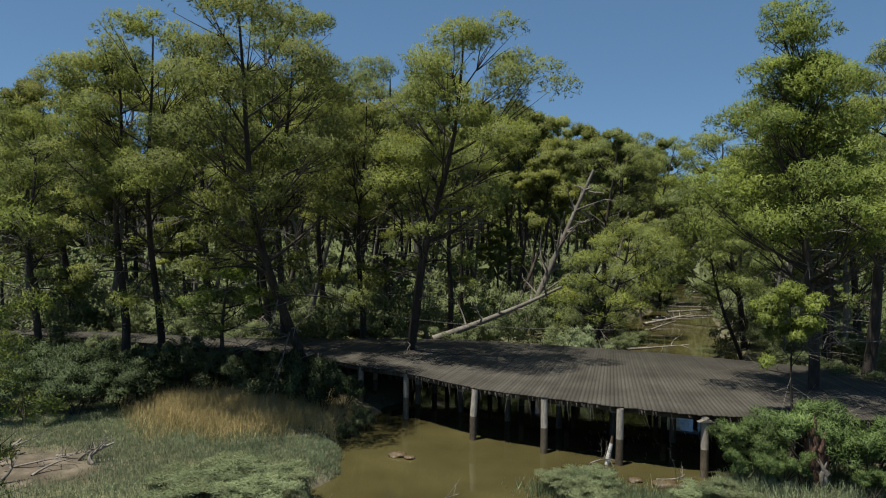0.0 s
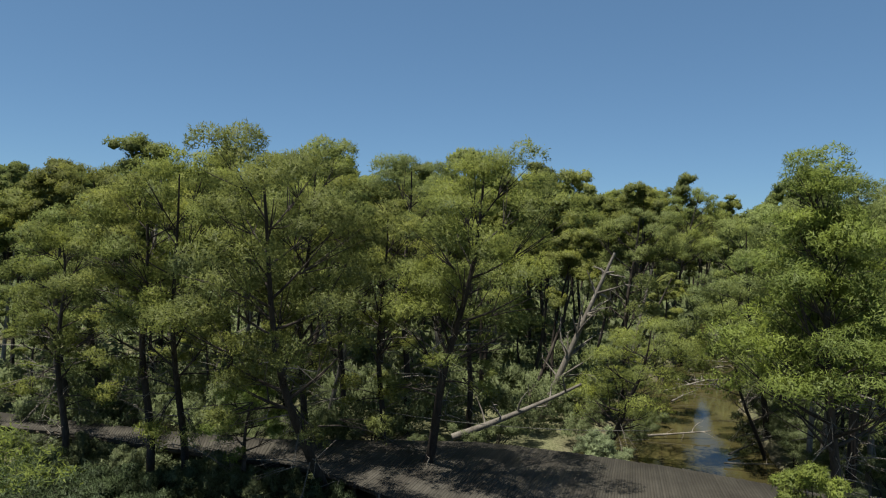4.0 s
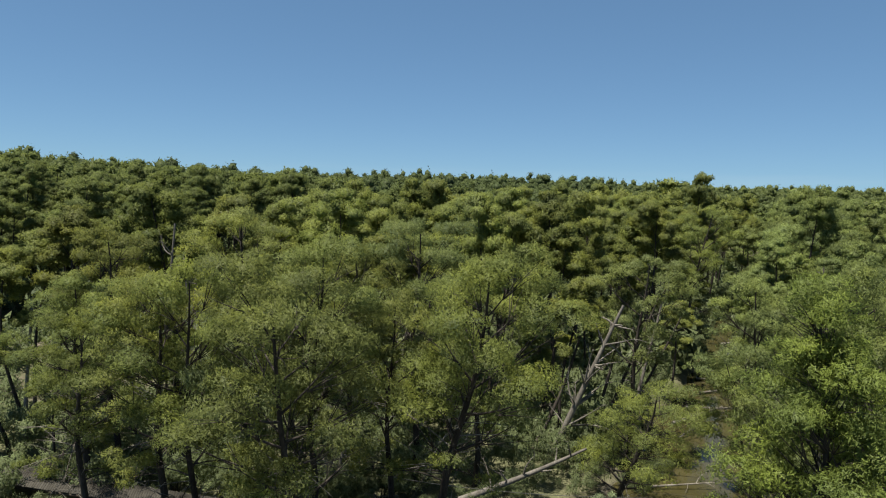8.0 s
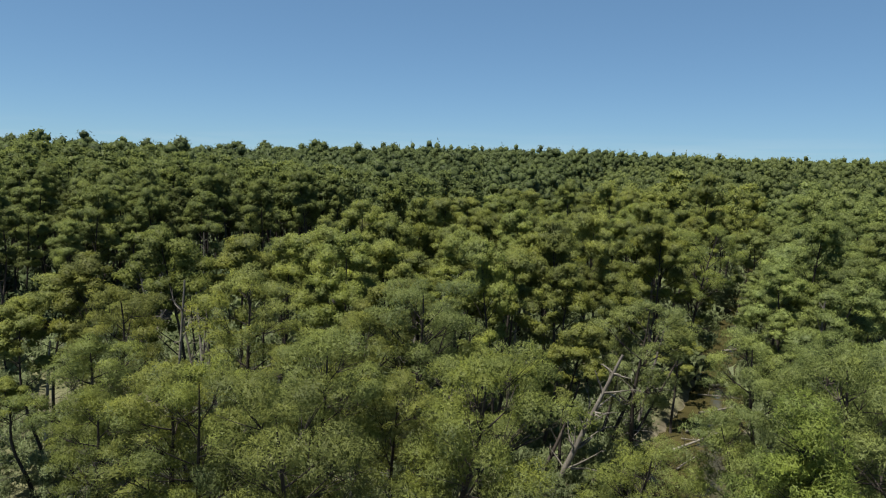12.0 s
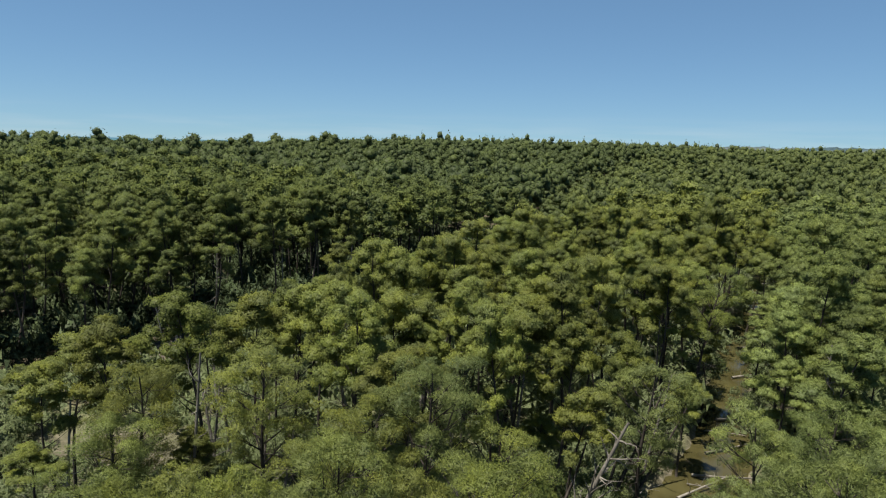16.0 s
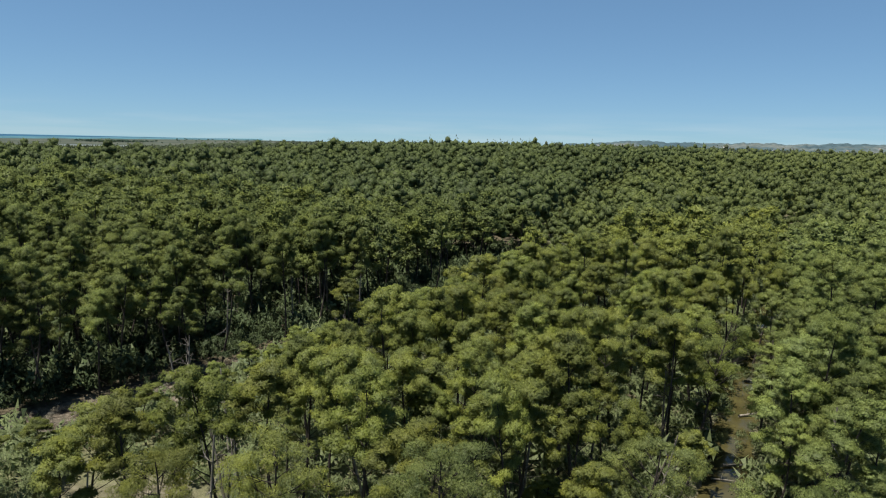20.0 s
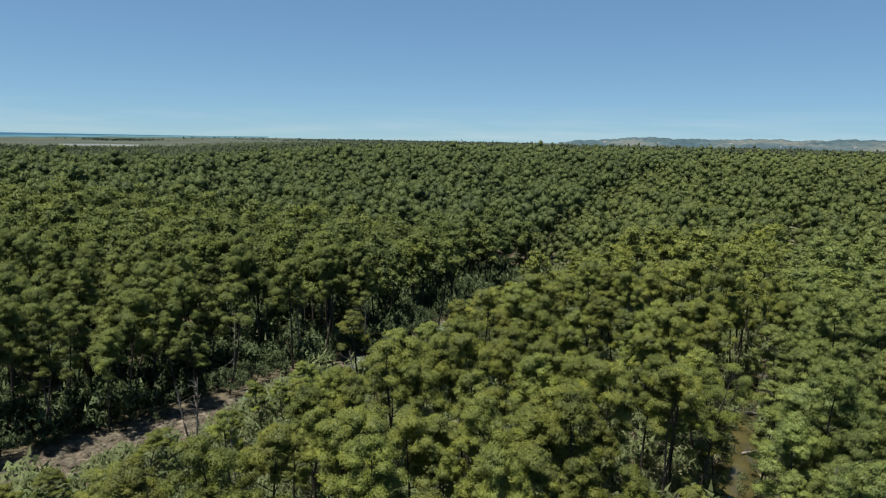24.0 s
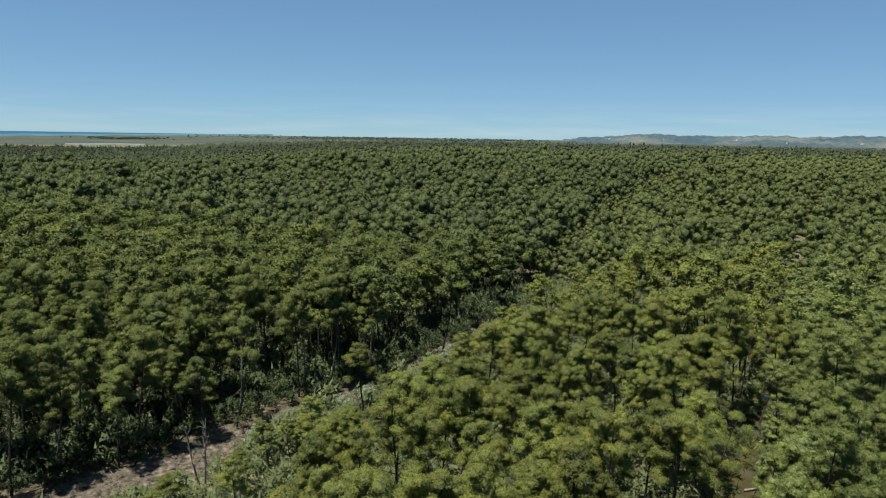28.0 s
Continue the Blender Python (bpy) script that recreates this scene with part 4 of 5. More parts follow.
def sector(name, a0, a1, inner, outer, material, label, category, above=0.6, n_=60, kind="structure"):
    """A flat strip of ground between two distances over a range of bearings (degrees)."""
    a = np.radians(np.linspace(a0, a1, n_))
    r0 = np.array([inner(math.degrees(t)) for t in a])
    r1 = np.maximum(r0 + 1, np.array([outer(math.degrees(t)) for t in a]))
    k = np.linspace(0, 1, 9)[:, None]
    R_ = r0 + (r1 - r0) * k
    v = np.stack([R_ * np.sin(a), R_ * np.cos(a), lift(R_) + above * np.minimum(1, k * 8) + 0.3], -1).reshape(-1, 3)
    ii = (np.arange(8)[:, None] * n_ + np.arange(n_ - 1)[None]).ravel()
    return tagged(new(name, mesh_np(name, v, np.stack([ii, ii + 1, ii + n_ + 1, ii + n_], -1), material, True)), label, category, kind=kind)


def shore(b):
    return 3380 + 1380 * max(0.0, (b + 40.5) / 19.5) + 40 * math.sin(b * 2.1)


PLAIN = surface("marshy_plain", [(0.3, (0.026, 0.035, 0.026)), (0.5, (0.04, 0.048, 0.034)), (0.7, (0.062, 0.066, 0.048))], 0.004, 0.06, 0.95, 0.1)
sector("plain", -54, 44, lambda b: 1950, lambda b: 4790, PLAIN, "flat grey-green marshy plain beyond the forest", "plain", 3.0, 120)
sector("sea", -52, -20.5, lambda b: shore(b) + 350, lambda b: 4820, SEA, "blue sea along the horizon", "sea", 9.0)
sector("shallows", -52, -20.5, shore, lambda b: shore(b) + 380, SHALLOW, "pale turquoise shallow water along the shore", "sea", 8.0)
sector("salt_flat", -35.6, -30.2, lambda b: 2150 + 30 * math.sin(b * 1.7), lambda b: 2240 + 40 * math.sin(b * 1.1), LAGOON, "pale salt flat beyond the forest", "salt flat", 5.0)

belt = []
for b0, b1, r0, r1, n_, h_ in ((-34.2, -28.8, 3050, 3300, 260, 15), (-46, -36, 2500, 2600, 50, 7), (-24, 6, 3500, 4600, 1500, 14), (-20, 8, 2300, 2700, 500, 9), (10, 36, 2300, 3600, 1600, 12), (-22, -10, 3100, 3200, 90, 9)):
    bb, rb = np.radians(np.clip(rng.normal((b0 + b1) / 2, (b1 - b0) / 4, n_), b0 - 3, b1 + 3)), rng.uniform(r0, r1, n_)
    hh = h_ * (0.3 + 0.7 * rng.random(n_)) / 13
    belt.append(np.column_stack([rb * np.sin(bb), rb * np.cos(bb), lift(rb) - 2, hh, hh * 3.2]))
BELT = foliage("distant_leaves", (0.05, 0.075, 0.05), (0.038, 0.058, 0.042), (0.028, 0.043, 0.035), 0.3, 0.02)
crowd("tree_belt", np.concatenate(belt), [dome_pine(70 + i, 0, 6, 1.2, 3.0) for i in range(3)], BELT, "distant dark tree belts on the plain", rng)

ah = np.linspace(3.6, 42, 420)
prof = np.interp(ah, [3.6, 4.6, 8, 11, 13, 16, 19, 22, 25, 28, 34, 42], [18, 30, 50, 66, 56, 56, 62, 57, 66, 66, 58, 60])
prof = prof + 3.0 * np.sin(ah * 2.1) * np.sin(ah * 0.83) + 2.2 * np.sin(ah * 4.3 + 2 * np.sin(ah)) + 1.2 * np.sin(ah * 11.7 + 1) + rng.normal(0, 0.5, len(ah))
rows_h = []
for k, (r_, f_) in enumerate(((3950, 0.0), (4030, 0.16), (4120, 0.26), (4210, 0.45), (4300, 0.5), (4390, 0.74), (4470, 0.82), (4550, 0.95), (4620, 1.0), (4800, 0.5))):
    a = np.radians(ah)
    z = lift(r_) - 1 + f_ * (prof - 6) + (0 if k in (0, 8, 9) else 1) * (2.6 * np.sin(ah * (3.3 + k) + k * 2) + rng.normal(0, 0.9, len(ah)))
    rows_h.append(np.stack([r_ * np.sin(a), r_ * np.cos(a), z], -1))
nh, nr = len(ah), len(rows_h)
ii = (np.arange(nr - 1)[:, None] * nh + np.arange(nh - 1)[None]).ravel()
tagged(new("hills", mesh_np("hills", np.concatenate(rows_h), np.stack([ii, ii + 1, ii + nh + 1, ii + nh], -1), HILL, True)), "low dry hills with fields and woods on the horizon, tinted haze-blue", "hills", kind="structure")
# white farmhouses on the hills
LIME = surface("limewashed_wall", [(0.3, (0.62, 0.6, 0.57)), (0.7, (0.8, 0.79, 0.76))], 0.3, 3, 0.9, 0.2)
TILE = surface("clay_roof_tiles", [(0.3, (0.26, 0.18, 0.14)), (0.7, (0.38, 0.28, 0.22))], 0.5, 6, 0.9, 0.3)
for b_, k, w_ in ((7.4, 3, 12), (25.3, 2, 16), (11.6, 4, 9), (20.5, 2, 8), (27.2, 4, 9), (17.0, 4, 8)):
    i = int(np.argmin(np.abs(ah - b_)))
    x, y, z = rows_h[k][i]
    e = empty("farmhouse", (x, y, z), "small white farmhouse with a low clay roof on a hill", "house")
    h = 6.5
    child("wall", block([(-w_ / 2, -4), (w_ / 2, -4), (w_ / 2, 4), (-w_ / 2, 4)], -4, h, "wall", LIME), e)
    bm = bmesh.new()
    c = [bm.verts.new(q) for q in ((-w_ / 2 - 0.5, -4.5, h + 0.02), (w_ / 2 + 0.5, -4.5, h + 0.02), (w_ / 2 + 0.5, 4.5, h + 0.02), (-w_ / 2 - 0.5, 4.5, h + 0.02), (-w_ / 2 - 0.5, 0, h + 1.8), (w_ / 2 + 0.5, 0, h + 1.8))]
    for f in ((0, 1, 5, 4), (2, 3, 4, 5), (1, 2, 5), (3, 0, 4), (3, 2, 1, 0)):
        bm.faces.new([c[q] for q in f])
    part("roof", bm, TILE, e, "clay tile roof")

# ---- deck and boardwalk ----
def resample(pts, n_):
    p = np.asarray(pts, float)
    seg = np.r_[0, np.cumsum(np.linalg.norm(np.diff(p, axis=0), axis=1))]
    t = np.linspace(0, seg[-1], n_)
    return np.stack([np.interp(t, seg, p[:, i]) for i in range(p.shape[1])], 1), seg[-1]


def smooth_line(pts, n_=160):
    """A smooth line through plan points (Catmull-Rom)."""
    p = np.asarray(pts, float)
    p = np.vstack([2 * p[0] - p[1], p, 2 * p[-1] - p[-2]])
    out = []
    for i in range(1, len(p) - 2):
        t = np.linspace(0, 1, 24, endpoint=False)[:, None]
        a, b, c, d = p[i - 1], p[i], p[i + 1], p[i + 2]
        out.append(0.5 * (2 * b + (c - a) * t + (2 * a - 5 * b + 4 * c - d) * t ** 2 + (3 * b - a - 3 * c + d) * t ** 3))
    return np.vstack(out + [p[-2:-1]])


TOP = 1.65
FRONT = [(-7.0, 26.9), (-4.8, 25.7), (-2.8, 24.1), (-1.2, 23.1), (1.1, 21.0), (3.1, 19.9), (5.2, 18.9), (7.2, 18.2), (9.6, 18.0), (12.1, 18.0), (16, 18.5), (20, 19.6)]
BACK = [(-6.3, 30.3), (-3.5, 30.5), (-0.8, 30.7), (1.2, 30.7), (4.2, 29.9), (6.0, 29.3), (7.6, 28.7), (9.2, 28.1), (11.2, 27.1), (13.3, 26.0), (16.5, 24.5), (20, 23.6)]
FRONT_W = [(-38, 34.2), (-30, 32.5), (-21.4, 30.6), (-18, 30.0), (-12.9, 28.5), (-8.6, 27.3), (-7.0, 26.9)]
BACK_W = [(-38.6, 36.4), (-30.6, 34.8), (-22.2, 32.7), (-18.6, 31.9), (-13.6, 30.8), (-9.0, 30.2), (-6.3, 30.3)]


def post(x, y, parent, r, top, wet=0.75, foot=-0.8):
    n_ = rng.normal(0, 0.02, 2)
    p = np.array([(x + n_[0], y + n_[1], wet), (x + n_[0] / 2, y, (wet + top) / 2), (x, y, top)])
    ob = child("post", mesh_np("post", *tube(p, [r, r * 0.99, r * 0.96], 12), POST, True), parent)
    p = np.array([(x + n_[0], y + n_[1], foot), (x + n_[0], y + n_[1], wet)])
    child("wet_foot", mesh_np("wet_foot", *tube(p, [r * 1.02, r * 1.02], 12), WETPOST, True), ob, "dark wet foot of the post")
    return ob


def beam(a, b, parent, w, z0, z1, name="beam", material=None):
    a, b = np.asarray(a, float), np.asarray(b, float)
    n_ = unit(np.array([-(b - a)[1], (b - a)[0]])) * w / 2
    child(name, block([a - n_, b - n_, b + n_, a + n_], z0, z1, name, material or BEAM), parent)


def decking(front, back, name, label, width, parent_label_group=""):
    f0, b0 = smooth_line(front), smooth_line(back)
    length = np.linalg.norm(np.diff(f0, axis=0), axis=1).sum()
    n_ = int(length / width)
    # the same share of each span on both edges keeps the boards square to the edge
    ks = np.interp(np.linspace(0, length, n_ + 1), np.r_[0, np.cumsum(np.linalg.norm(np.diff(f0, axis=0), axis=1))], np.arange(len(f0)))
    fa, ba = (np.stack([np.interp(ks, np.arange(len(p)), p[:, i]) for i in (0, 1)], 1) for p in (f0, b0))
    e = empty(name, (0, 0, 0), label, "deck")
    lr = np.random.default_rng(n_)
    for i in range(n_):
        g = 0.022
        a0, a1 = fa[i] + (fa[i + 1] - fa[i]) * g, fa[i] + (fa[i + 1] - fa[i]) * (1 - g)
        c0, c1 = ba[i] + (ba[i + 1] - ba[i]) * g, ba[i] + (ba[i + 1] - ba[i]) * (1 - g)
        u = unit(((c0 + c1) - (a0 + a1)) / 2)
        o0, o1 = u * lr.normal(0, 0.02), u * lr.normal(0, 0.03)
        z = TOP + lr.normal(0, 0.004)
        child("board", block([a0 - o0, a1 - o0, c1 + o1, c0 + o1], z - 0.045, z, "board", DECK), e)
    return e, fa, ba


deck, fa, ba = decking(FRONT, BACK, "timber_deck", "broad curved deck of weathered grey-brown boards on posts over water", 0.13)
for k in range(0, len(fa) - 13, 13):
    for q, w in ((0.02, 0.07), (0.28, 0.12), (0.52, 0.12), (0.76, 0.12), (0.98, 0.07)):
        p0, p1 = fa[k] + (ba[k] - fa[k]) * q, fa[k + 13] + (ba[k + 13] - fa[k + 13]) * q
        beam(p0, p1, deck, w, TOP - (0.2 if q in (0.02, 0.98) else 0.3), TOP - 0.05, "edge_beam" if q in (0.02, 0.98) else "beam")
POSTS = [(1.1, 20.9), (3.1, 19.75), (5.1, 18.75), (7.2, 17.95), (-1.2, 23.2), (-2.9, 24.3), (9.6, 18.1), (12.0, 18.2), (-4.9, 25.9)]
for x, y in POSTS:
    post(x, y + 0.1, deck, 0.105, TOP - 0.045)
for k in range(6, len(fa), 15):
    for q in (0.28, 0.52, 0.76, 0.96):
        x, y = fa[k] + (ba[k] - fa[k]) * q
        post(x, y, deck, 0.1, TOP - 0.3)
bm = bmesh.new()
tri = [bm.verts.new(c) for c in ((6.98, 17.93, TOP - 0.15), (7.42, 17.93, TOP - 0.15), (7.2, 17.93, TOP - 0.06), (6.98, 18.1, TOP - 0.15), (7.42, 18.1, TOP - 0.15), (7.2, 18.1, TOP - 0.06))]
for f in ((0, 1, 2), (5, 4, 3), (1, 0, 3, 4), (2, 1, 4, 5), (0, 2, 5, 3)):
    bm.faces.new([tri[i] for i in f])
part("post_cap", bm, GREY_WOOD, deck, "bleached timber cap on the post")

boardwalk, fw, bw = decking(FRONT_W, BACK_W, "boardwalk", "narrow raised boardwalk of weathered grey boards", 0.14)
for k in range(0, len(fw) - 16, 16):
    for q in (0.04, 0.5, 0.96):
        p0, p1 = fw[k] + (bw[k] - fw[k]) * q, fw[k + 16] + (bw[k + 16] - fw[k + 16]) * q
        beam(p0, p1, boardwalk, 0.08, TOP - 0.22, TOP - 0.05, "edge_beam" if q != 0.5 else "beam")
    for q in (0.08, 0.92):
        x, y = fw[k] + (bw[k] - fw[k]) * q
        post(x, y, boardwalk, 0.1, TOP - 0.06, 0.6, -0.6)

# frayed strips of matting that hang from the deck's edge
lr = np.random.default_rng(9)
pieces = []
for _ in range(230):
    k = lr.uniform(20, len(fa) - 40)
    i = int(k)
    p = fa[i] + (fa[i + 1] - fa[i]) * (k - i)
    ln = lr.uniform(0.05, 0.14) if lr.random() < 0.8 else lr.uniform(0.25, 0.6)
    z = TOP - 0.04
    d = lr.normal(0.12, 0.1, 2) * ln
    pieces.append(tube([(p[0], p[1] - 0.04, z), (p[0] + d[0] * 0.5, p[1] - 0.06, z - ln * 0.5), (p[0] + d[0], p[1] - 0.07, z - ln)], [0.006, 0.006, 0.004], 3))
tagged(new("frayed_matting", mesh_np("frayed_matting", *join(pieces), GREY_WOOD)), "pale frayed strips hanging from the deck edge", "matting", kind="stuff")
pieces = []
for _ in range(170):
    x, y, z = lr.uniform(4.5, 11.5), lr.uniform(18.8, 21.0), lr.uniform(0.1, 1.35)
    ln = lr.uniform(0.05, 0.2)
    pieces.append(tube([(x, y, z), (x + ln * 0.4, y, z - ln)], [0.005, 0.004], 3))
tagged(new("hanging_straws", mesh_np("hanging_straws", *join(pieces), GREY_WOOD)), "pale straws hanging under the deck", "straws", kind="stuff")


# ---- shrubs ----
def shrub_meshes(seed, height, radius, count, leaf, length=0.14, width=0.04, puffs=9, stems=8):
    r_ = np.random.default_rng(seed)
    pads = []
    for i in range(puffs):
        a, d = r_.random() * 6.28, radius * 0.75 * math.sqrt(r_.random())
        h = height * (0.35 + 0.5 * r_.random() * (1 - 0.45 * (d / radius) ** 2))
        pads.append((d * math.cos(a), d * math.sin(a), h, radius * 0.4, height * 0.28))
    out = [("stem", mesh_np("stem", *join([tube(bezier((r_.normal(0, 0.1), r_.normal(0, 0.1), -0.1), (q[0] * 0.4, q[1] * 0.4, q[2] * 0.6), q[:3], 5), 0.03 * np.linspace(1, 0.3, 5), 4)
                                             for q in pads[:stems]]), BARK, True))]
    v, f, n_ = tufts(r_, pads, count, 2, length, width, 0.6, 4, 0.7)
    out.append(("foliage", mesh_np("foliage", v, f, leaf, True, n_)))
    return out


# dark green leaves with the shade of overhanging trees put into their colour
SHADE_LEAF = foliage("shade_dark_shrub_leaves", (0.082, 0.105, 0.045), (0.048, 0.066, 0.031), (0.025, 0.037, 0.019), 0.3, 0.8)
DARK_SHRUB = [shrub_meshes(300 + i, 1.55, 1.3, 6500, SHADE_LEAF, 0.12, 0.034) for i in range(5)]
WALK_LEAF = foliage("boardwalk_shrub_leaves", (0.15, 0.17, 0.085), (0.1, 0.12, 0.058), (0.055, 0.07, 0.035), 0.4, 0.8)
GREEN_SHRUB = [shrub_meshes(310 + i, 1.5, 1.1, 8000, WALK_LEAF, 0.12, 0.028) for i in range(4)]
BANK_SHRUB = [shrub_meshes(330 + i, 1.7, 1.2, 9000, SHRUB_STUFF, 0.12, 0.026, 11, 9) for i in range(4)]
PALE_SHRUB = [shrub_meshes(320 + i, 1.2, 1.1, 10000, SILVER, 0.085, 0.02) for i in range(3)]
BRIGHT = foliage("bright_shrub_leaves", (0.15, 0.20, 0.065), (0.09, 0.135, 0.045), (0.045, 0.07, 0.027), 0.35, 0.8)
BRIGHT_SHRUB = [shrub_meshes(340 + i, 1.6, 1.2, 11000, BRIGHT, 0.10, 0.02) for i in range(3)]


def shrub(kind, x, y, s, label, w=None, tall=1.0):
    plant("shrub", kind[int(lr.integers(len(kind)))], stand(x, y, s * tall, w or s, lr.random() * 6.28), label, "shrub")


for x, y, s in ((-19.5, 25.4, 1.1), (-17.6, 23.6, 1.3), (-16.0, 21.6, 1.3), (-14.4, 20.8, 1.2), (-12.8, 20.6, 1.15), (-11.4, 20.9, 1.0), (-15.2, 23.0, 1.3), (-13.4, 22.4, 1.3), (-11.8, 22.4, 1.25), (-10.5, 22.0, 1.0),
                (-10.4, 23.4, 1.1), (-14.0, 24.4, 1.2), (-12.2, 24.4, 1.1), (-17.0, 26.0, 1.0), (-21.5, 26.6, 1.0)):
    shrub(DARK_SHRUB, x, y, s, "tall dark green shrub on the marsh bank, shade in its leaf colour", s * 0.95, 0.95)
for x, y, s in ((-10.6, 25.2, 0.8), (-9.4, 24.6, 0.7), (-8.6, 25.4, 0.75), (-7.8, 24.8, 0.6), (-6.8, 25.4, 0.7), (-9.8, 26.4, 0.7), (-13.5, 26.6, 0.75), (-16.0, 27.6, 0.7), (-19.0, 28.2, 0.7), (-22, 28.8, 0.7), (-6.0, 24.8, 0.55)):
    shrub(GREEN_SHRUB, x, y, s, "grey-green shrub beside the boardwalk", s * 1.1, 1.5)
for x, y, s in ((-2.6, 22.0, 0.45), (-3.0, 21.2, 0.4), (-4.4, 22.9, 0.95), (-3.9, 22.2, 0.8), (-5.0, 23.8, 0.8), (-3.3, 23.0, 0.6)):
    shrub(DARK_SHRUB, x, y, s, "dark shrub in front of the deck", s * 0.9, 1.4)
for x, y, s in ((8.2, 16.9, 0.95), (9.5, 17.1, 1.25), (10.3, 16.0, 1.15), (11.9, 16.4, 0.9), (8.3, 16.1, 0.6), (12.6, 15.2, 0.9), (7.6, 16.7, 0.55), (11.2, 17.0, 0.8), (9.9, 15.2, 0.5)):
    shrub(BRIGHT_SHRUB, x, y, s, "bright green shrub in front of the deck")
TUSSOCK = foliage("tussock_blades", (0.26, 0.295, 0.165), (0.19, 0.225, 0.12), (0.115, 0.145, 0.078), 0.45, 0.6)
MOUND = [shrub_meshes(370 + i, 1.1, 1.1, 9000, TUSSOCK, 0.15, 0.02, 14, 5) for i in range(3)]
for x, y, s in ((-4.9, 15.9, 0.75), (-4.2, 15.2, 0.65), (-5.6, 15.2, 0.7), (-5.2, 16.8, 0.5), (-3.7, 16.3, 0.5), (-6.3, 16.0, 0.5)):
    shrub(MOUND, x, y, s, "pale grey-green bush on the marsh bank", s * 1.4, 0.5)
for x, y, s in ((3.2, 16.9, 0.5), (4.1, 17.0, 0.5), (3.7, 16.4, 0.55), (4.9, 16.7, 0.4), (6.4, 16.4, 0.5), (7.0, 15.9, 0.55), (5.6, 15.8, 0.4)):
    shrub(MOUND, x, y, s, "grey-green tussock beside the water", s * 1.3, 0.55)
TAMARISK = [shrub_meshes(360 + i, 2.9, 0.85, 9000, TUSSOCK, 0.17, 0.032, 13, 13) for i in range(2)]
for x, y, s in ((6.7, 31.5, 1.0), (7.5, 31.3, 0.75), (6.1, 32.4, 0.95)):
    shrub(TAMARISK, x, y, s, "drooping silvery green tamarisk bush behind the deck")
for x, y, s in ((15.8, 29.6, 1.0), (14.9, 27.8, 0.9), (16.3, 32.6, 1.1), (17.3, 35.2, 1.2), (18.2, 28.5, 1.3), (14.7, 25.6, 0.9), (17.6, 38.5, 1.2), (11.4, 40.2, 0.9), (9.7, 38.2, 0.9), (15.2, 24.0, 1.0)):
    shrub(BANK_SHRUB, x, y, s, "feathery grey-green shrub on the stream bank")
for x, y, s in ((-8.2, 31.6, 1.0), (-6.8, 32.0, 1.2), (-5.6, 31.4, 0.8), (-10.4, 32.2, 1.1), (-4.4, 33.0, 1.2), (-12.6, 32.6, 1.0), (0.4, 32.6, 0.9), (1.8, 33.4, 1.1), (-15.2, 33.0, 1.0), (-18.0, 33.6, 1.1), (-1.6, 32.2, 0.7)):
    shrub(BANK_SHRUB, x, y, s, "grey-green shrub among the trunks behind the boardwalk")
for x, y, s in ((-34.5, 84, 1.2), (-31.5, 88.5, 1.5), (-27.8, 92.6, 1.5), (-25.5, 96, 1.3), (-22.8, 99.5, 1.4), (-19.5, 104, 1.2), (-14, 113, 1.4), (-11.8, 119, 1.6), (-9.4, 124, 1.5), (-12.2, 124.5, 1.2), (-7.6, 131, 1.4)):
    shrub(PALE_SHRUB, x, y, s * 1.3, "silvery grey shrub on the dry stream bed")

# undergrowth of the woods, joined
def low_shrub(seed, count, length, width):
    r_ = np.random.default_rng(seed)
    a, d = r_.random(6) * 6.28, 0.7 * np.sqrt(r_.random(6))
    pads = np.column_stack([d * np.cos(a), d * np.sin(a), 0.35 + 0.6 * r_.random(6), np.full(6, 0.42), np.full(6, 0.36)])
    return tufts(r_, pads, count, 1, length, width, 0.5, 3, 0.8)


tm = [low_shrub(400 + i, 500, 0.18, 0.068) for i in range(5)]
tm_near = [low_shrub(410 + i, 950, 0.115, 0.045) for i in range(6)]
tm_far = [low_shrub(420 + i, 130, 0.3, 0.13) for i in range(5)]
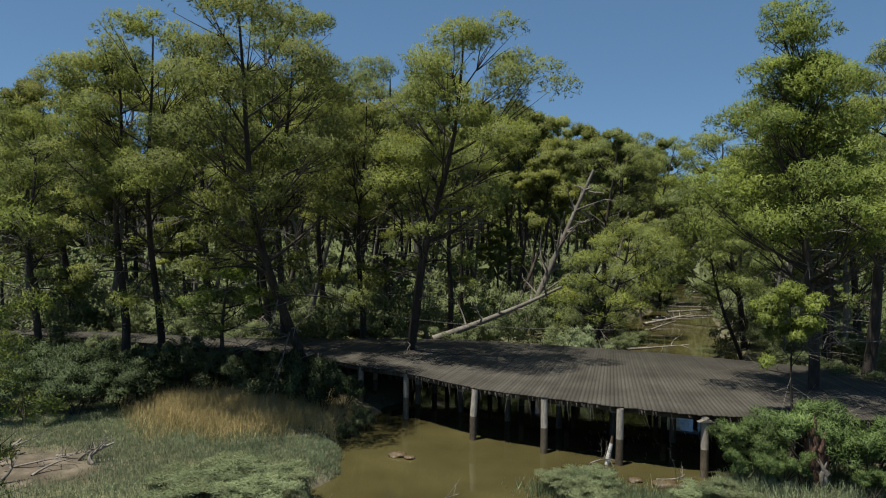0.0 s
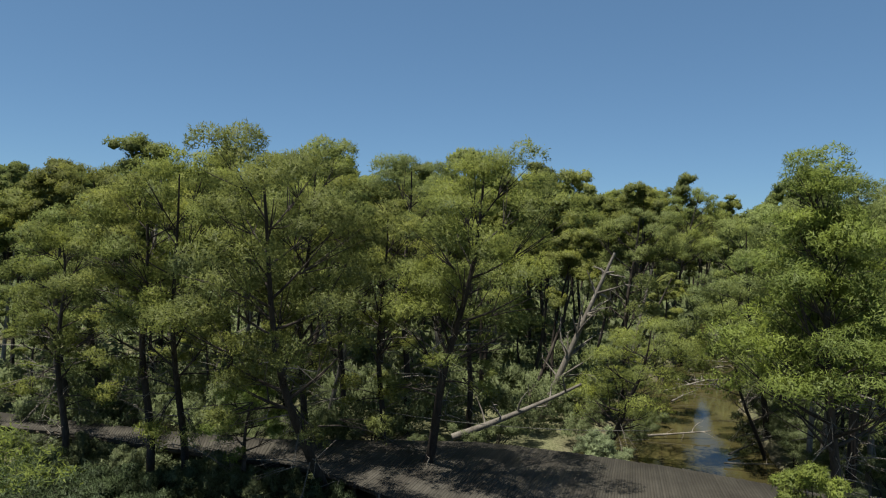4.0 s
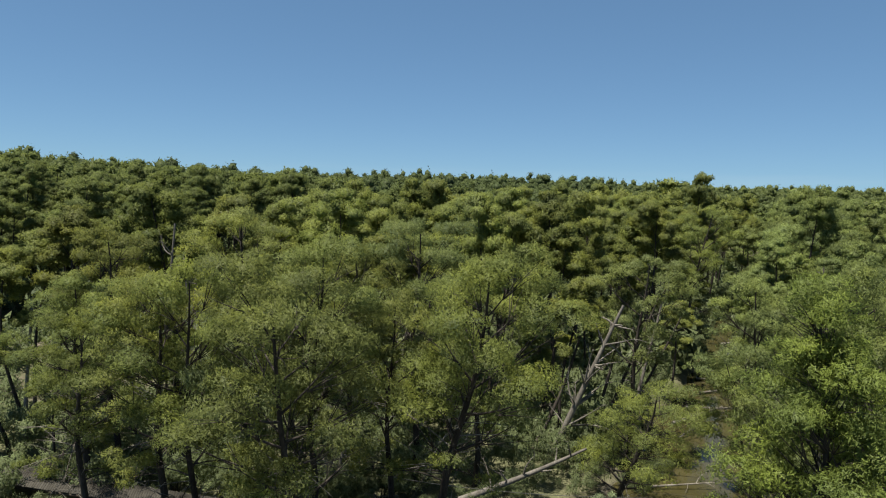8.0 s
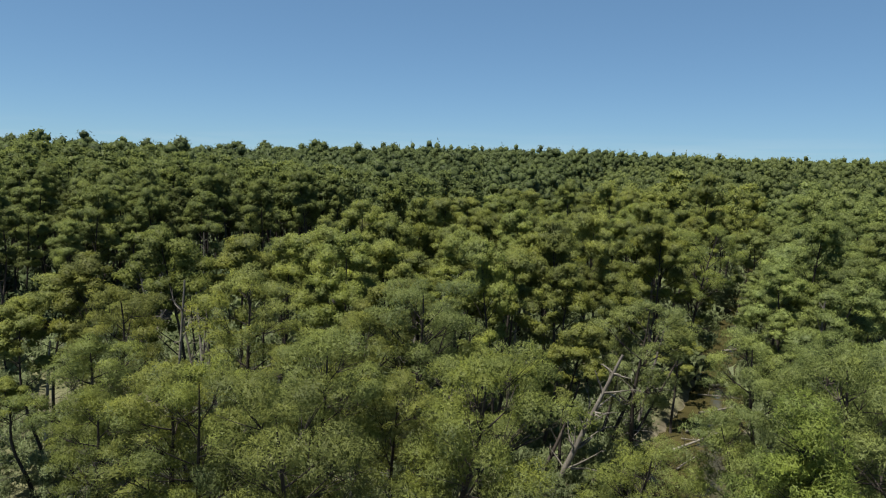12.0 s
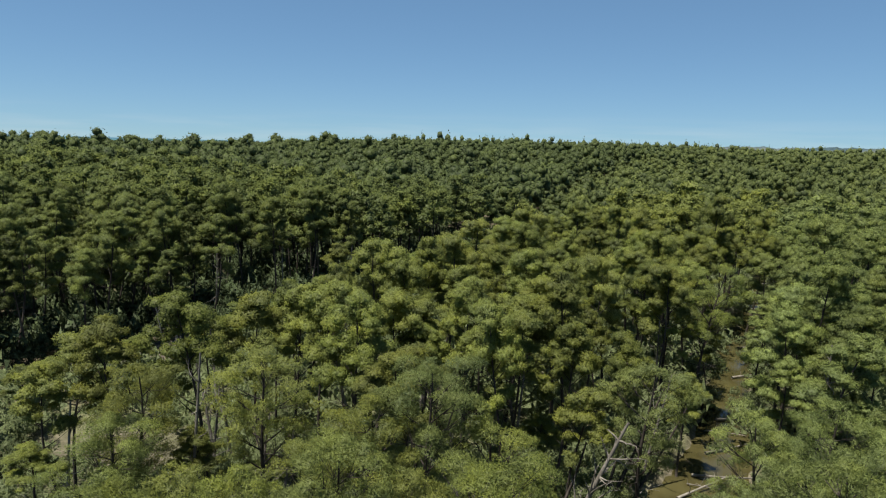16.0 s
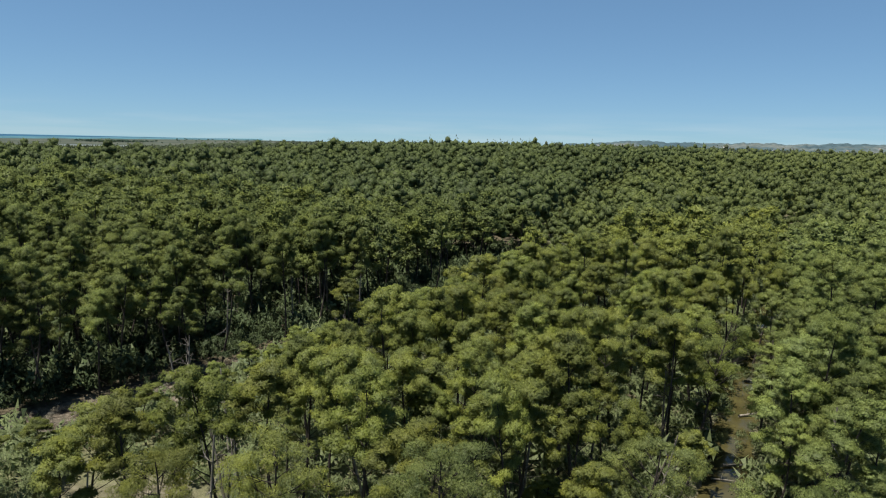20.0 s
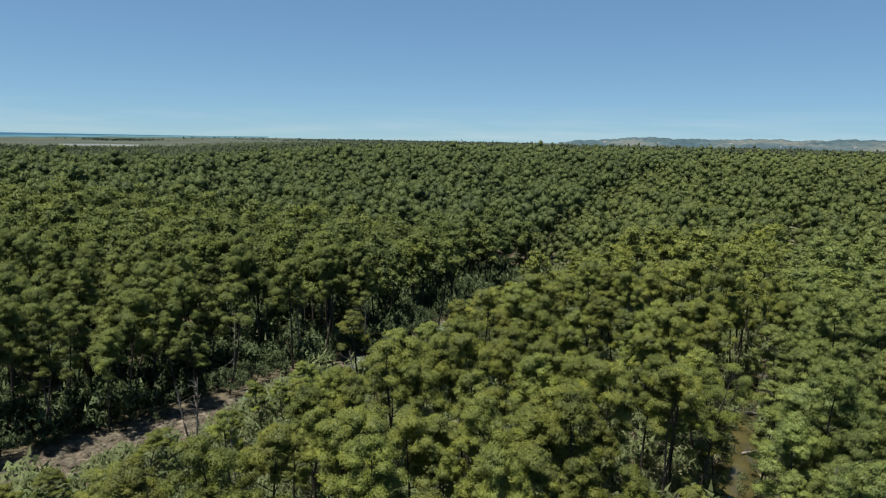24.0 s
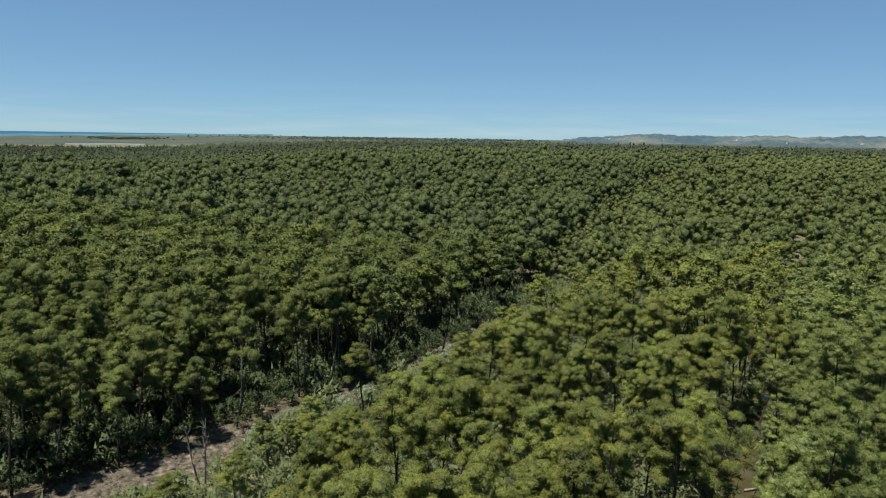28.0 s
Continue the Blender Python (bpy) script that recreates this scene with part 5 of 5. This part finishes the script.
for nm, r0, r1, gap, tmpl, mat_, keep_, sc in (("undergrowth", 26, 41, 1.6, tm_near, SHRUB_STUFF, 0.95, 1.25), ("farther_undergrowth", 41, 56, 1.6, tm, SHRUB_STUFF, 0.9, 1.45), ("far_undergrowth", 56, 190, 2.2, tm_far, SHRUB_STUFF, 0.95, 1.9)):
    q = scatter(rng, r0, r1, gap)
    q = q[(along(RIVER, q[:, 0], q[:, 1])[0] > 0.9) & (along(BED, q[:, 0], q[:, 1])[0] > 0.8) & (rng.random(len(q)) < keep_)]
    q = q[~((q[:, 1] < 32.3 - 0.1 * np.abs(q[:, 0] + 4)) & (q[:, 0] > -40) & (q[:, 0] < 21)) & (np.hypot((q[:, 0] + 30) / 10, (q[:, 1] - 50) / 5.5) > 0.75)]
    q = q[~((np.abs(q[:, 0] - 3) < 4.5) & (q[:, 1] < 34.2))]
    s = sc * (0.5 + 1.2 * rng.random(len(q)) ** 1.7)
    # undergrowth of the dense stand takes the darker leaves in place of shade
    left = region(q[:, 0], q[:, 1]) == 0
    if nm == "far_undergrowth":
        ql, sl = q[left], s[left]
        crowd("stand_undergrowth", np.column_stack([ql, land(ql[:, 0], ql[:, 1]), sl * 1.3, sl]), tmpl, SHADE_LEAF, "undergrowth in the dense stand, leaves coloured dark for its shade", rng)["category"] = "undergrowth"
        q, s = q[~left], s[~left]
    crowd(nm, np.column_stack([q, land(q[:, 0], q[:, 1]), s * (1.25 if nm == "undergrowth" else 1.1), s]), tmpl, mat_, "grey-green undergrowth between the trunks", rng)["category"] = "undergrowth"


# low dark shrubs that fill the ground beside and under the boardwalk
q = np.column_stack([rng.uniform(-26, -5.4, 330), rng.uniform(22.6, 30.2, 330)])
q = q[(q[:, 1] > 24.2 - 0.28 * (q[:, 0] + 9.0)) & (q[:, 1] < 30.6 - 0.14 * (q[:, 0] + 9) )]
s = 0.5 + 0.5 * rng.random(len(q))
crowd("low_shrubs", np.column_stack([q, land(q[:, 0], q[:, 1]) - 0.1, s, s * 1.25]), [low_shrub(500 + i, 520, 0.15, 0.05) for i in range(5)], WALK_LEAF, "low green shrubs beside the boardwalk", rng)["category"] = "undergrowth"

# thicket along the foot of the dense stand, beside the dry bed; its dark leaves carry the shade there
q = []
for (ax, ay, aw), (bx, by, bw_) in zip(BED[:-5], BED[1:-4]):
    n_ = int(math.hypot(bx - ax, by - ay) * 2.6)
    t = rng.random(n_)
    d = aw + rng.uniform(-0.4, 13.0, n_)
    ux, uy = unit(np.array([bx - ax, by - ay]))
    q.append(np.column_stack([ax + t * (bx - ax) - uy * d, ay + t * (by - ay) + ux * d]))
q = np.concatenate(q)
s = 1.1 + 1.7 * rng.random(len(q)) ** 1.4
crowd("thicket", np.column_stack([q, land(q[:, 0], q[:, 1]), s * 1.15, s]), [low_shrub(440 + i, 450, 0.17, 0.065) for i in range(5)], SHADE_LEAF, "thicket along the foot of the stand, leaves coloured dark for its shade", rng)["category"] = "undergrowth"


# silvery scrub on the open side of the dry bed
q = []
for (ax, ay, aw), (bx, by, bw_) in zip(BED[1:-4], BED[2:-3]):
    n_ = int(math.hypot(bx - ax, by - ay) * 1.5)
    t = rng.random(n_)
    d = -(aw + rng.uniform(-1.6, 9.0, n_))
    ux, uy = unit(np.array([bx - ax, by - ay]))
    q.append(np.column_stack([ax + t * (bx - ax) - uy * d, ay + t * (by - ay) + ux * d]))
q = np.concatenate(q)
s = 0.5 + 1.0 * rng.random(len(q)) ** 1.8
SCRUB = foliage("silvery_scrub_leaves", (0.19, 0.205, 0.135), (0.132, 0.148, 0.094), (0.08, 0.094, 0.056), 0.4, 0.3, each=False)
crowd("scrub", np.column_stack([q, land(q[:, 0], q[:, 1]), s, s]), [low_shrub(480 + i, 420, 0.17, 0.065) for i in range(5)], SCRUB, "silvery grey scrub beside the dry bed", rng)["category"] = "undergrowth"

# dry brush washed together on the bed
q = []
for (ax, ay, aw), (bx, by, bw_) in zip(BED[:8], BED[1:9]):
    n_ = int(math.hypot(bx - ax, by - ay) * 5.5)
    t = rng.random(n_)
    d = aw * rng.uniform(-1.0, 1.0, n_)
    ux, uy = unit(np.array([bx - ax, by - ay]))
    q.append(np.column_stack([ax + t * (bx - ax) - uy * d, ay + t * (by - ay) + ux * d]))
q = np.concatenate(q)
s = 0.35 + 0.6 * rng.random(len(q)) ** 1.5
crowd("dry_brush", np.column_stack([q, land(q[:, 0], q[:, 1]), s * 0.7, s * 1.2]), [low_shrub(490 + i, 260, 0.3, 0.035) for i in range(4)], DRY, "dry grey brush washed together on the stream bed", rng)["category"] = "brush"

# bushes that lean over both banks of the stream
q = []
for (ax, ay, aw), (bx, by, bw_) in zip(RIVER[6:-3], RIVER[7:-2]):
    n_ = int(math.hypot(bx - ax, by - ay) * 1.3)
    t, sd_ = rng.random(n_), np.where(rng.random(n_) < 0.5, -1, 1)
    d = sd_ * (aw + rng.uniform(0.2, 2.6, n_))
    ux, uy = unit(np.array([bx - ax, by - ay]))
    q.append(np.column_stack([ax + t * (bx - ax) + uy * d, ay + t * (by - ay) - ux * d]))
q = np.concatenate(q)
s = 0.9 + 1.5 * rng.random(len(q)) ** 1.6
crowd("bank_bushes", np.column_stack([q, land(q[:, 0], q[:, 1]), s * 1.15, s]), [low_shrub(460 + i, 600, 0.16, 0.055) for i in range(5)], BANK_LEAF, "grey-green bushes along the stream banks", rng)["category"] = "undergrowth"


# ---- grass ----
def grass(name, n_, place, height, width, material, label, seed, wet=False):
    r_ = np.random.default_rng(seed)
    p = place(r_, n_)
    z = land(p[:, 0], p[:, 1])
    z = np.maximum(z, 0.03) if wet else z
    ok = z > 0.02
    p, z = p[ok], z[ok]
    h = height * (0.5 + 0.8 * r_.random(len(p)))
    a = r_.random(len(p)) * 6.28
    s = np.stack([np.cos(a), np.sin(a)], 1) * width / 2
    t = r_.normal(0, 0.35, (len(p), 2)) * h[:, None]
    v = np.stack([np.column_stack([p - s, z - 0.03]), np.column_stack([p + s, z - 0.03]), np.column_stack([p + t, z + h])], 1).reshape(-1, 3)
    tagged(new(name, mesh_np(name, v, np.arange(len(v)).reshape(-1, 3), material)), label, "grass", kind="stuff")


def marsh(r_, n_):
    p = np.column_stack([-0.9 - 15 * np.abs(r_.normal(0, 0.62, n_)), 25.5 - 13 * np.abs(r_.normal(0, 0.72, n_))])
    bare_ = np.hypot((p[:, 0] + 10.2) / 2.4, (p[:, 1] - 16.6) / 1.6) + 0.25 * wobble(p[:, 0], p[:, 1], 2)
    return p[(bare_ > 0.95 - 0.4 * r_.random(len(p))) & ~((p[:, 0] > -4.6 + 0.5 * wobble(p[:, 0], p[:, 1])) & (p[:, 1] > 19.6)) & (p[:, 1] < 22.5 + 0.5 * wobble(p[:, 0], p[:, 1]) - 0.2 * (p[:, 0] + 9))]


def dry(r_, n_):
    p = np.column_stack([r_.normal(-6.6, 2.0, n_), r_.normal(22.0, 1.5, n_)])
    return p[np.hypot((p[:, 0] + 6.6) / 4.2, (p[:, 1] - 22.0) / 2.9) + 0.4 * wobble(p[:, 0], p[:, 1], 1.7) < 0.55 + 0.6 * r_.random(len(p))]


def right_bank(r_, n_):
    return np.column_stack([r_.uniform(5.2, 14.5, n_), r_.uniform(12.0, 17.6, n_)])


def mats(r_, n_):
    q = [r_.normal(c, s, (n_ // 3, 2)) for c, s in (((3.6, 16.8), (0.6, 0.35)), ((4.7, 16.0), (0.6, 0.4)), ((6.6, 15.9), (0.6, 0.45)))]
    return np.concatenate(q)


grass("tussock_grass", 9000, mats, 0.24, 0.022, TUSSOCK, "grey-green tussock grass beside the water", 5, True)
grass("marsh_grass", 260000, marsh, 0.12, 0.02, MARSH, "short green marsh grass on the bank", 1)
grass("dry_grass", 34000, dry, 0.45, 0.022, GOLD, "tall golden dry grass", 2)
grass("bank_grass", 15000, right_bank, 0.30, 0.035, MARSH, "green grass round the shrubs on the bank", 3)

# ---- dead wood ----
def branchy(seed, base, tip, r, count, reach, sag=0.3, up=0.5, stout=0.32):
    """A bare stem with side branches: (stem, [branch, ...])."""
    r_ = np.random.default_rng(seed)
    base, tip = np.asarray(base, float), np.asarray(tip, float)
    mid = (base + tip) / 2 + np.array([r_.normal(0, 0.2), r_.normal(0, 0.2), -sag])
    line = bezier(base, mid, tip, 9)
    stem = tube(line, r * np.linspace(1, 0.35, 9), 9)
    br = []
    for i in range(count):
        t = 0.3 + 0.68 * (i + r_.random()) / count
        o = line[int(t * 8)]
        d = unit(unit(tip - base) * 0.6 + r_.normal(0, 0.7, 3) + np.array([0, 0, up]))
        ln = reach * (0.4 + 0.8 * r_.random()) * (1.1 - 0.5 * t)
        e = o + d * ln
        m = (o + e) / 2 + r_.normal(0, 0.12 * ln, 3)
        sub = [tube(bezier(o, m, e, 6), r * stout * np.linspace(1, 0.2, 6), 5)]
        for _ in range(4):
            q = bezier(o, m, e, 6)[int(r_.integers(2, 6))]
            e2 = q + (unit(d + r_.normal(0, 0.8, 3))) * ln * 0.4 * r_.random()
            sub.append(tube(bezier(q, (q + e2) / 2 + r_.normal(0, 0.04, 3), e2, 4), r * stout * 0.4 * np.linspace(1, 0.3, 4), 3))
        br.append(sub)
    return stem, br


def dead_tree(name, seed, base, tip, r, count, reach, label, material=GREY_WOOD, sag=0.3, up=0.5, category="dead tree", stout=0.32):
    e = empty(name, (0, 0, 0), label, category)
    stem, br = branchy(seed, base, tip, r, count, reach, sag, up, stout)
    child("trunk", mesh_np("trunk", *stem, material, True), e)
    for b in br:
        child("branch", mesh_np("branch", *join(b), material, True), e)


dead_tree("fallen_tree", 1, (-0.4, 32.0, 1.45), (5.9, 33.0, 4.0), 0.18, 7, 1.5, "bleached grey fallen trunk leaning up from behind the deck", sag=0.25, up=0.4, category="fallen tree")
dead_tree("dead_snag", 2, (4.6, 39.2, 0.4), (8.7, 39.0, 10.4), 0.23, 26, 2.9, "bare grey leaning dead pine on the stream bank", sag=-0.3, up=0.35, stout=0.36)
dead_tree("dead_snag", 3, (3.6, 40.6, 0.4), (6.6, 41.2, 8.0), 0.16, 6, 1.2, "dark bare leaning trunk on the stream bank", BARK)
dead_tree("dead_snag", 5, (9.4, 47.2, 0.4), (13.2, 48.4, 9.6), 0.15, 7, 1.4, "dark bare leaning trunk on the stream bank", BARK)
dead_tree("dead_snag", 6, (10.2, 46.0, 0.4), (14.4, 46.8, 8.6), 0.13, 7, 1.4, "dark bare leaning trunk on the stream bank", BARK)
DEAD_NEAR = ((-17.3, 34.8, 13.8, 16), (-20.0, 45.8, 9.5, 14), (-19.0, 46.6, 10.5, 14), (-21.2, 46.9, 8.5, 12), (25.0, 50.2, 12.0, 14), (-6.3, 56, 10.5, 10), (16.6, 64.0, 10.5, 10),
                                   (-40.5, 92, 10, 10), (-33, 101, 10, 9), (-24, 108, 11, 9), (36.5, 84, 10, 9), (40, 98, 9, 8), (-13, 36.5, 9, 9), (20.3, 29.5, 9, 9), (-26.5, 37.5, 9, 9),
                                   (15.6, 30.2, 7.5, 8), (16.9, 31.6, 8.5, 8), (18.1, 33.4, 8, 8), (17.6, 29.2, 7, 7))
DEAD_FAR = ((-0.8, 38.2, 9, 9), (-7.2, 35.0, 8, 9), (-14.4, 38.4, 9, 9),
                                   (-22.4, 36.2, 8, 9), (12.2, 50.4, 9, 9), (22.6, 46.0, 9, 9), (-73, 183, 13, 14), (-181, 400, 14, 16), (-9.0, 47.2, 10, 10), (2.4, 53.0, 10, 10), (-24.6, 56.2, 10, 10), (-34.8, 68.7, 9.5, 22), (-35.7, 69.5, 8.0, 16), (-17.4, 80.0, 9.5, 14), (-16.6, 80.8, 8.0, 10))
for i, (x, y, h, n_) in enumerate(DEAD_NEAR + DEAD_FAR):
    gx0 = rng.normal(0, 1.1, 2)
    g = float(land(x, y))
    dead_tree("dead_pine", 20 + i, (x, y, g - 0.2), (x + gx0[0], y + gx0[1], g + h), 0.15, n_, 2.0, "bare grey dead pine standing among green ones", sag=0.0, up=0.55)
# logs that lie in and across the stream
for i, (x0, y0, x1, y1, r) in enumerate(((15.0, 49.5, 19.8, 52.8, 0.12), (17.2, 53.6, 22.4, 52.9, 0.13), (19.6, 58.0, 24.6, 60.6, 0.12), (21.0, 63.0, 24.6, 62.0, 0.09), (16.4, 52.0, 20.0, 50.2, 0.06), (10.2, 37.8, 14.2, 38.2, 0.08), (23, 66, 27.5, 67, 0.15),
                                         (29.0, 79.5, 33.6, 80.8, 0.16), (34, 92.5, 39.2, 92.2, 0.15), (44.5, 117, 49.8, 118.6, 0.17), (46, 122, 51.5, 122.5, 0.17),
                                         (55, 141, 61, 142, 0.17), (62, 155, 67, 156, 0.18), (14.0, 35.0, 16.8, 36.8, 0.06), (13.2, 33.6, 15.8, 33.2, 0.05), (14.5, 46.3, 17.0, 48.4, 0.08))):
    dead_tree("fallen_log", 60 + i, (x0, y0, 0.15), (x1, y1, 0.15 + 0.5 * rng.random()), r, 5, 1.2, "bleached log lying across the muddy stream", sag=0.05, up=0.35, category="log")
# driftwood on the sand patch and in the water
for i, (x0, y0, x1, y1, h, r, n_) in enumerate(((-12.2, 15.5, -10.9, 15.8, 0.7, 0.04, 7), (-10.6, 16.4, -9.2, 16.9, 0.4, 0.028, 6), (-8.8, 16.9, -8.4, 17.2, 0.9, 0.07, 9), (-11.5, 17.1, -11.0, 17.5, 0.62, 0.08, 1),
                                                (-10.2, 15.3, -10.0, 15.6, 1.0, 0.05, 3), (-11.8, 16.4, -10.9, 16.3, 0.25, 0.04, 3), (-9.8, 16.0, -9.2, 16.5, 0.5, 0.035, 4), (-11.0, 15.9, -10.7, 16.6, 0.3, 0.03, 2), (-9.3, 17.2, -8.8, 17.5, 0.7, 0.05, 6), (-10.0, 17.4, -9.3, 17.3, 0.3, 0.045, 2), (-12.0, 15.2, -11.6, 16.0, 0.8, 0.035, 3), (-3.1, 14.4, -2.3, 15.0, 0.6, 0.04, 4), (4.3, 18.9, 4.9, 18.5, 0.45, 0.025, 5), (5.8, 17.7, 6.4, 17.3, 0.6, 0.03, 6), (0.0, 16.0, 0.5, 16.2, 0.22, 0.02, 2))):
    g = max(0.02, float(land(x0, y0)))
    dead_tree("driftwood", 90 + i, (x0, y0, g), (x1, y1, g + h * 0.5), r, n_, 0.7, "bleached driftwood branch on the bank", sag=0.0, up=0.5, category="driftwood")

# mud-coated lumps that stand out of the water
MUD = surface("wet_mud", [(0.3, (0.045, 0.032, 0.018)), (0.6, (0.085, 0.062, 0.036)), (0.85, (0.13, 0.1, 0.062))], 3, 20, 0.55, 0.6)
r_ = np.random.default_rng(14)
for x, y, s in ((-1.2, 19.3, 0.2), (-0.85, 19.1, 0.12), (5.9, 17.3, 0.26), (6.5, 17.2, 0.2), (5.2, 17.6, 0.16)):
    a, b = np.meshgrid(np.linspace(0, 6.283, 17)[:-1], np.linspace(0.06, 1.75, 8))
    q = s * (1 + 0.2 * np.sin(3 * a + x) * np.sin(b * 2) + 0.07 * r_.normal(size=a.shape))
    v = np.stack([q * np.cos(a) * np.sin(b) * 1.3, q * np.sin(a) * np.sin(b), q * np.cos(b) * 0.42], -1).reshape(-1, 3)
    i, j = np.meshgrid(np.arange(7), np.arange(16), indexing="ij")
    f = np.stack([i * 16 + j, (i + 1) * 16 + j, (i + 1) * 16 + (j + 1) % 16, i * 16 + (j + 1) % 16], -1).reshape(-1, 4)
    ob = tagged(new("mud_lump", mesh_np("mud_lump", v, f, MUD, True)), "rounded lump of wet brown mud in shallow water", "mud")
    ob.location = (x, y, 0.03)

# broken stump with torn rust-brown wood
r_ = np.random.default_rng(4)
e = empty("broken_stump", (0, 0, 0), "torn rust-brown broken tree stump among shrubs", "stump")
line = np.array([(9.12, 16.2, 0.0), (9.08, 16.2, 0.6), (9.12, 16.15, 1.2), (9.02, 16.15, 1.75)])
v, f = tube(line, [0.34, 0.28, 0.25, 0.16], 15)
v = v + np.stack([0.05 * np.sin(v[:, 2] * 9 + v[:, 0] * 40), 0.05 * np.cos(v[:, 2] * 7 + v[:, 0] * 31), 0.06 * np.sin(v[:, 0] * 50)], 1)
child("trunk", mesh_np("trunk", v, f, BROWN_ROT), e)
for i in range(11):
    b = np.array([9.08 + r_.normal(0, 0.1), 16.12 + r_.normal(0, 0.08), r_.uniform(1.0, 1.75)])
    child("splinter", mesh_np("splinter", *tube(np.array([b, b + (r_.normal(0, 0.05), r_.normal(0, 0.05), 0.25), b + (r_.normal(0, 0.1), r_.normal(0, 0.1), 0.55)]), [0.07, 0.045, 0.005], 5), BROWN_ROT), e)
for i in range(4):
    q = np.array([9.2 + r_.normal(0, 0.07), 15.9 + r_.normal(0, 0.03), r_.uniform(0.35, 0.8)])
    child("bleached_strip", mesh_np("bleached_strip", *tube(np.array([q, q + (r_.normal(0, 0.06), -0.05, 0.3), q + (r_.normal(0, 0.1), 0.02, 0.6)]), [0.03, 0.06, 0.012], 6), GREY_WOOD, True), e, "bleached strip of bare wood")

WHITE = surface("peeling_white_paint", [(0.35, (0.35, 0.33, 0.3)), (0.55, (0.72, 0.71, 0.68)), (0.8, (0.8, 0.79, 0.77))], 6, 30, 0.7, 0.4)
e = empty("broken_stake", (0, 0, 0), "leaning broken white-painted stake in the water", "stake")
child("stake", mesh_np("stake", *tube(np.array([(4.72, 18.9, -0.4), (4.80, 18.9, 0.2), (4.88, 18.88, 0.62)]), [0.075, 0.07, 0.05], 8), WHITE, True), e)
child("top", mesh_np("top", *tube(np.array([(4.88, 18.88, 0.6), (4.90, 18.88, 0.82)]), [0.05, 0.03], 7), WETPOST, True), e, "dark splintered top")

CABLE = surface("dark_rubber", [(0.3, (0.05, 0.05, 0.045)), (0.7, (0.12, 0.12, 0.11))], 3, 20, 0.6, 0.1)
tagged(new("cable", mesh_np("cable", *tube(bezier((-4.4, 31.2, 2.9), (2, 31.6, 1.85), (9.0, 32.0, 2.1), 16), np.full(16, 0.014), 5), CABLE, True)), "thin dark cable strung behind the deck", "cable")

e = empty("marker_post", (-30.3, 102.3, float(land(-30.3, 102.3))), "weathered timber marker post with a crossbar on the dry bed", "post")
child("upright", mesh_np("upright", *tube(np.array([(0, 0, -0.3), (0, 0, 2.4)]), [0.09, 0.09], 8), POST, True), e)
child("crossbar", mesh_np("crossbar", *tube(np.array([(-0.7, 0, 2.35), (0.7, 0, 2.35)]), [0.07, 0.07], 6), POST, True), e)
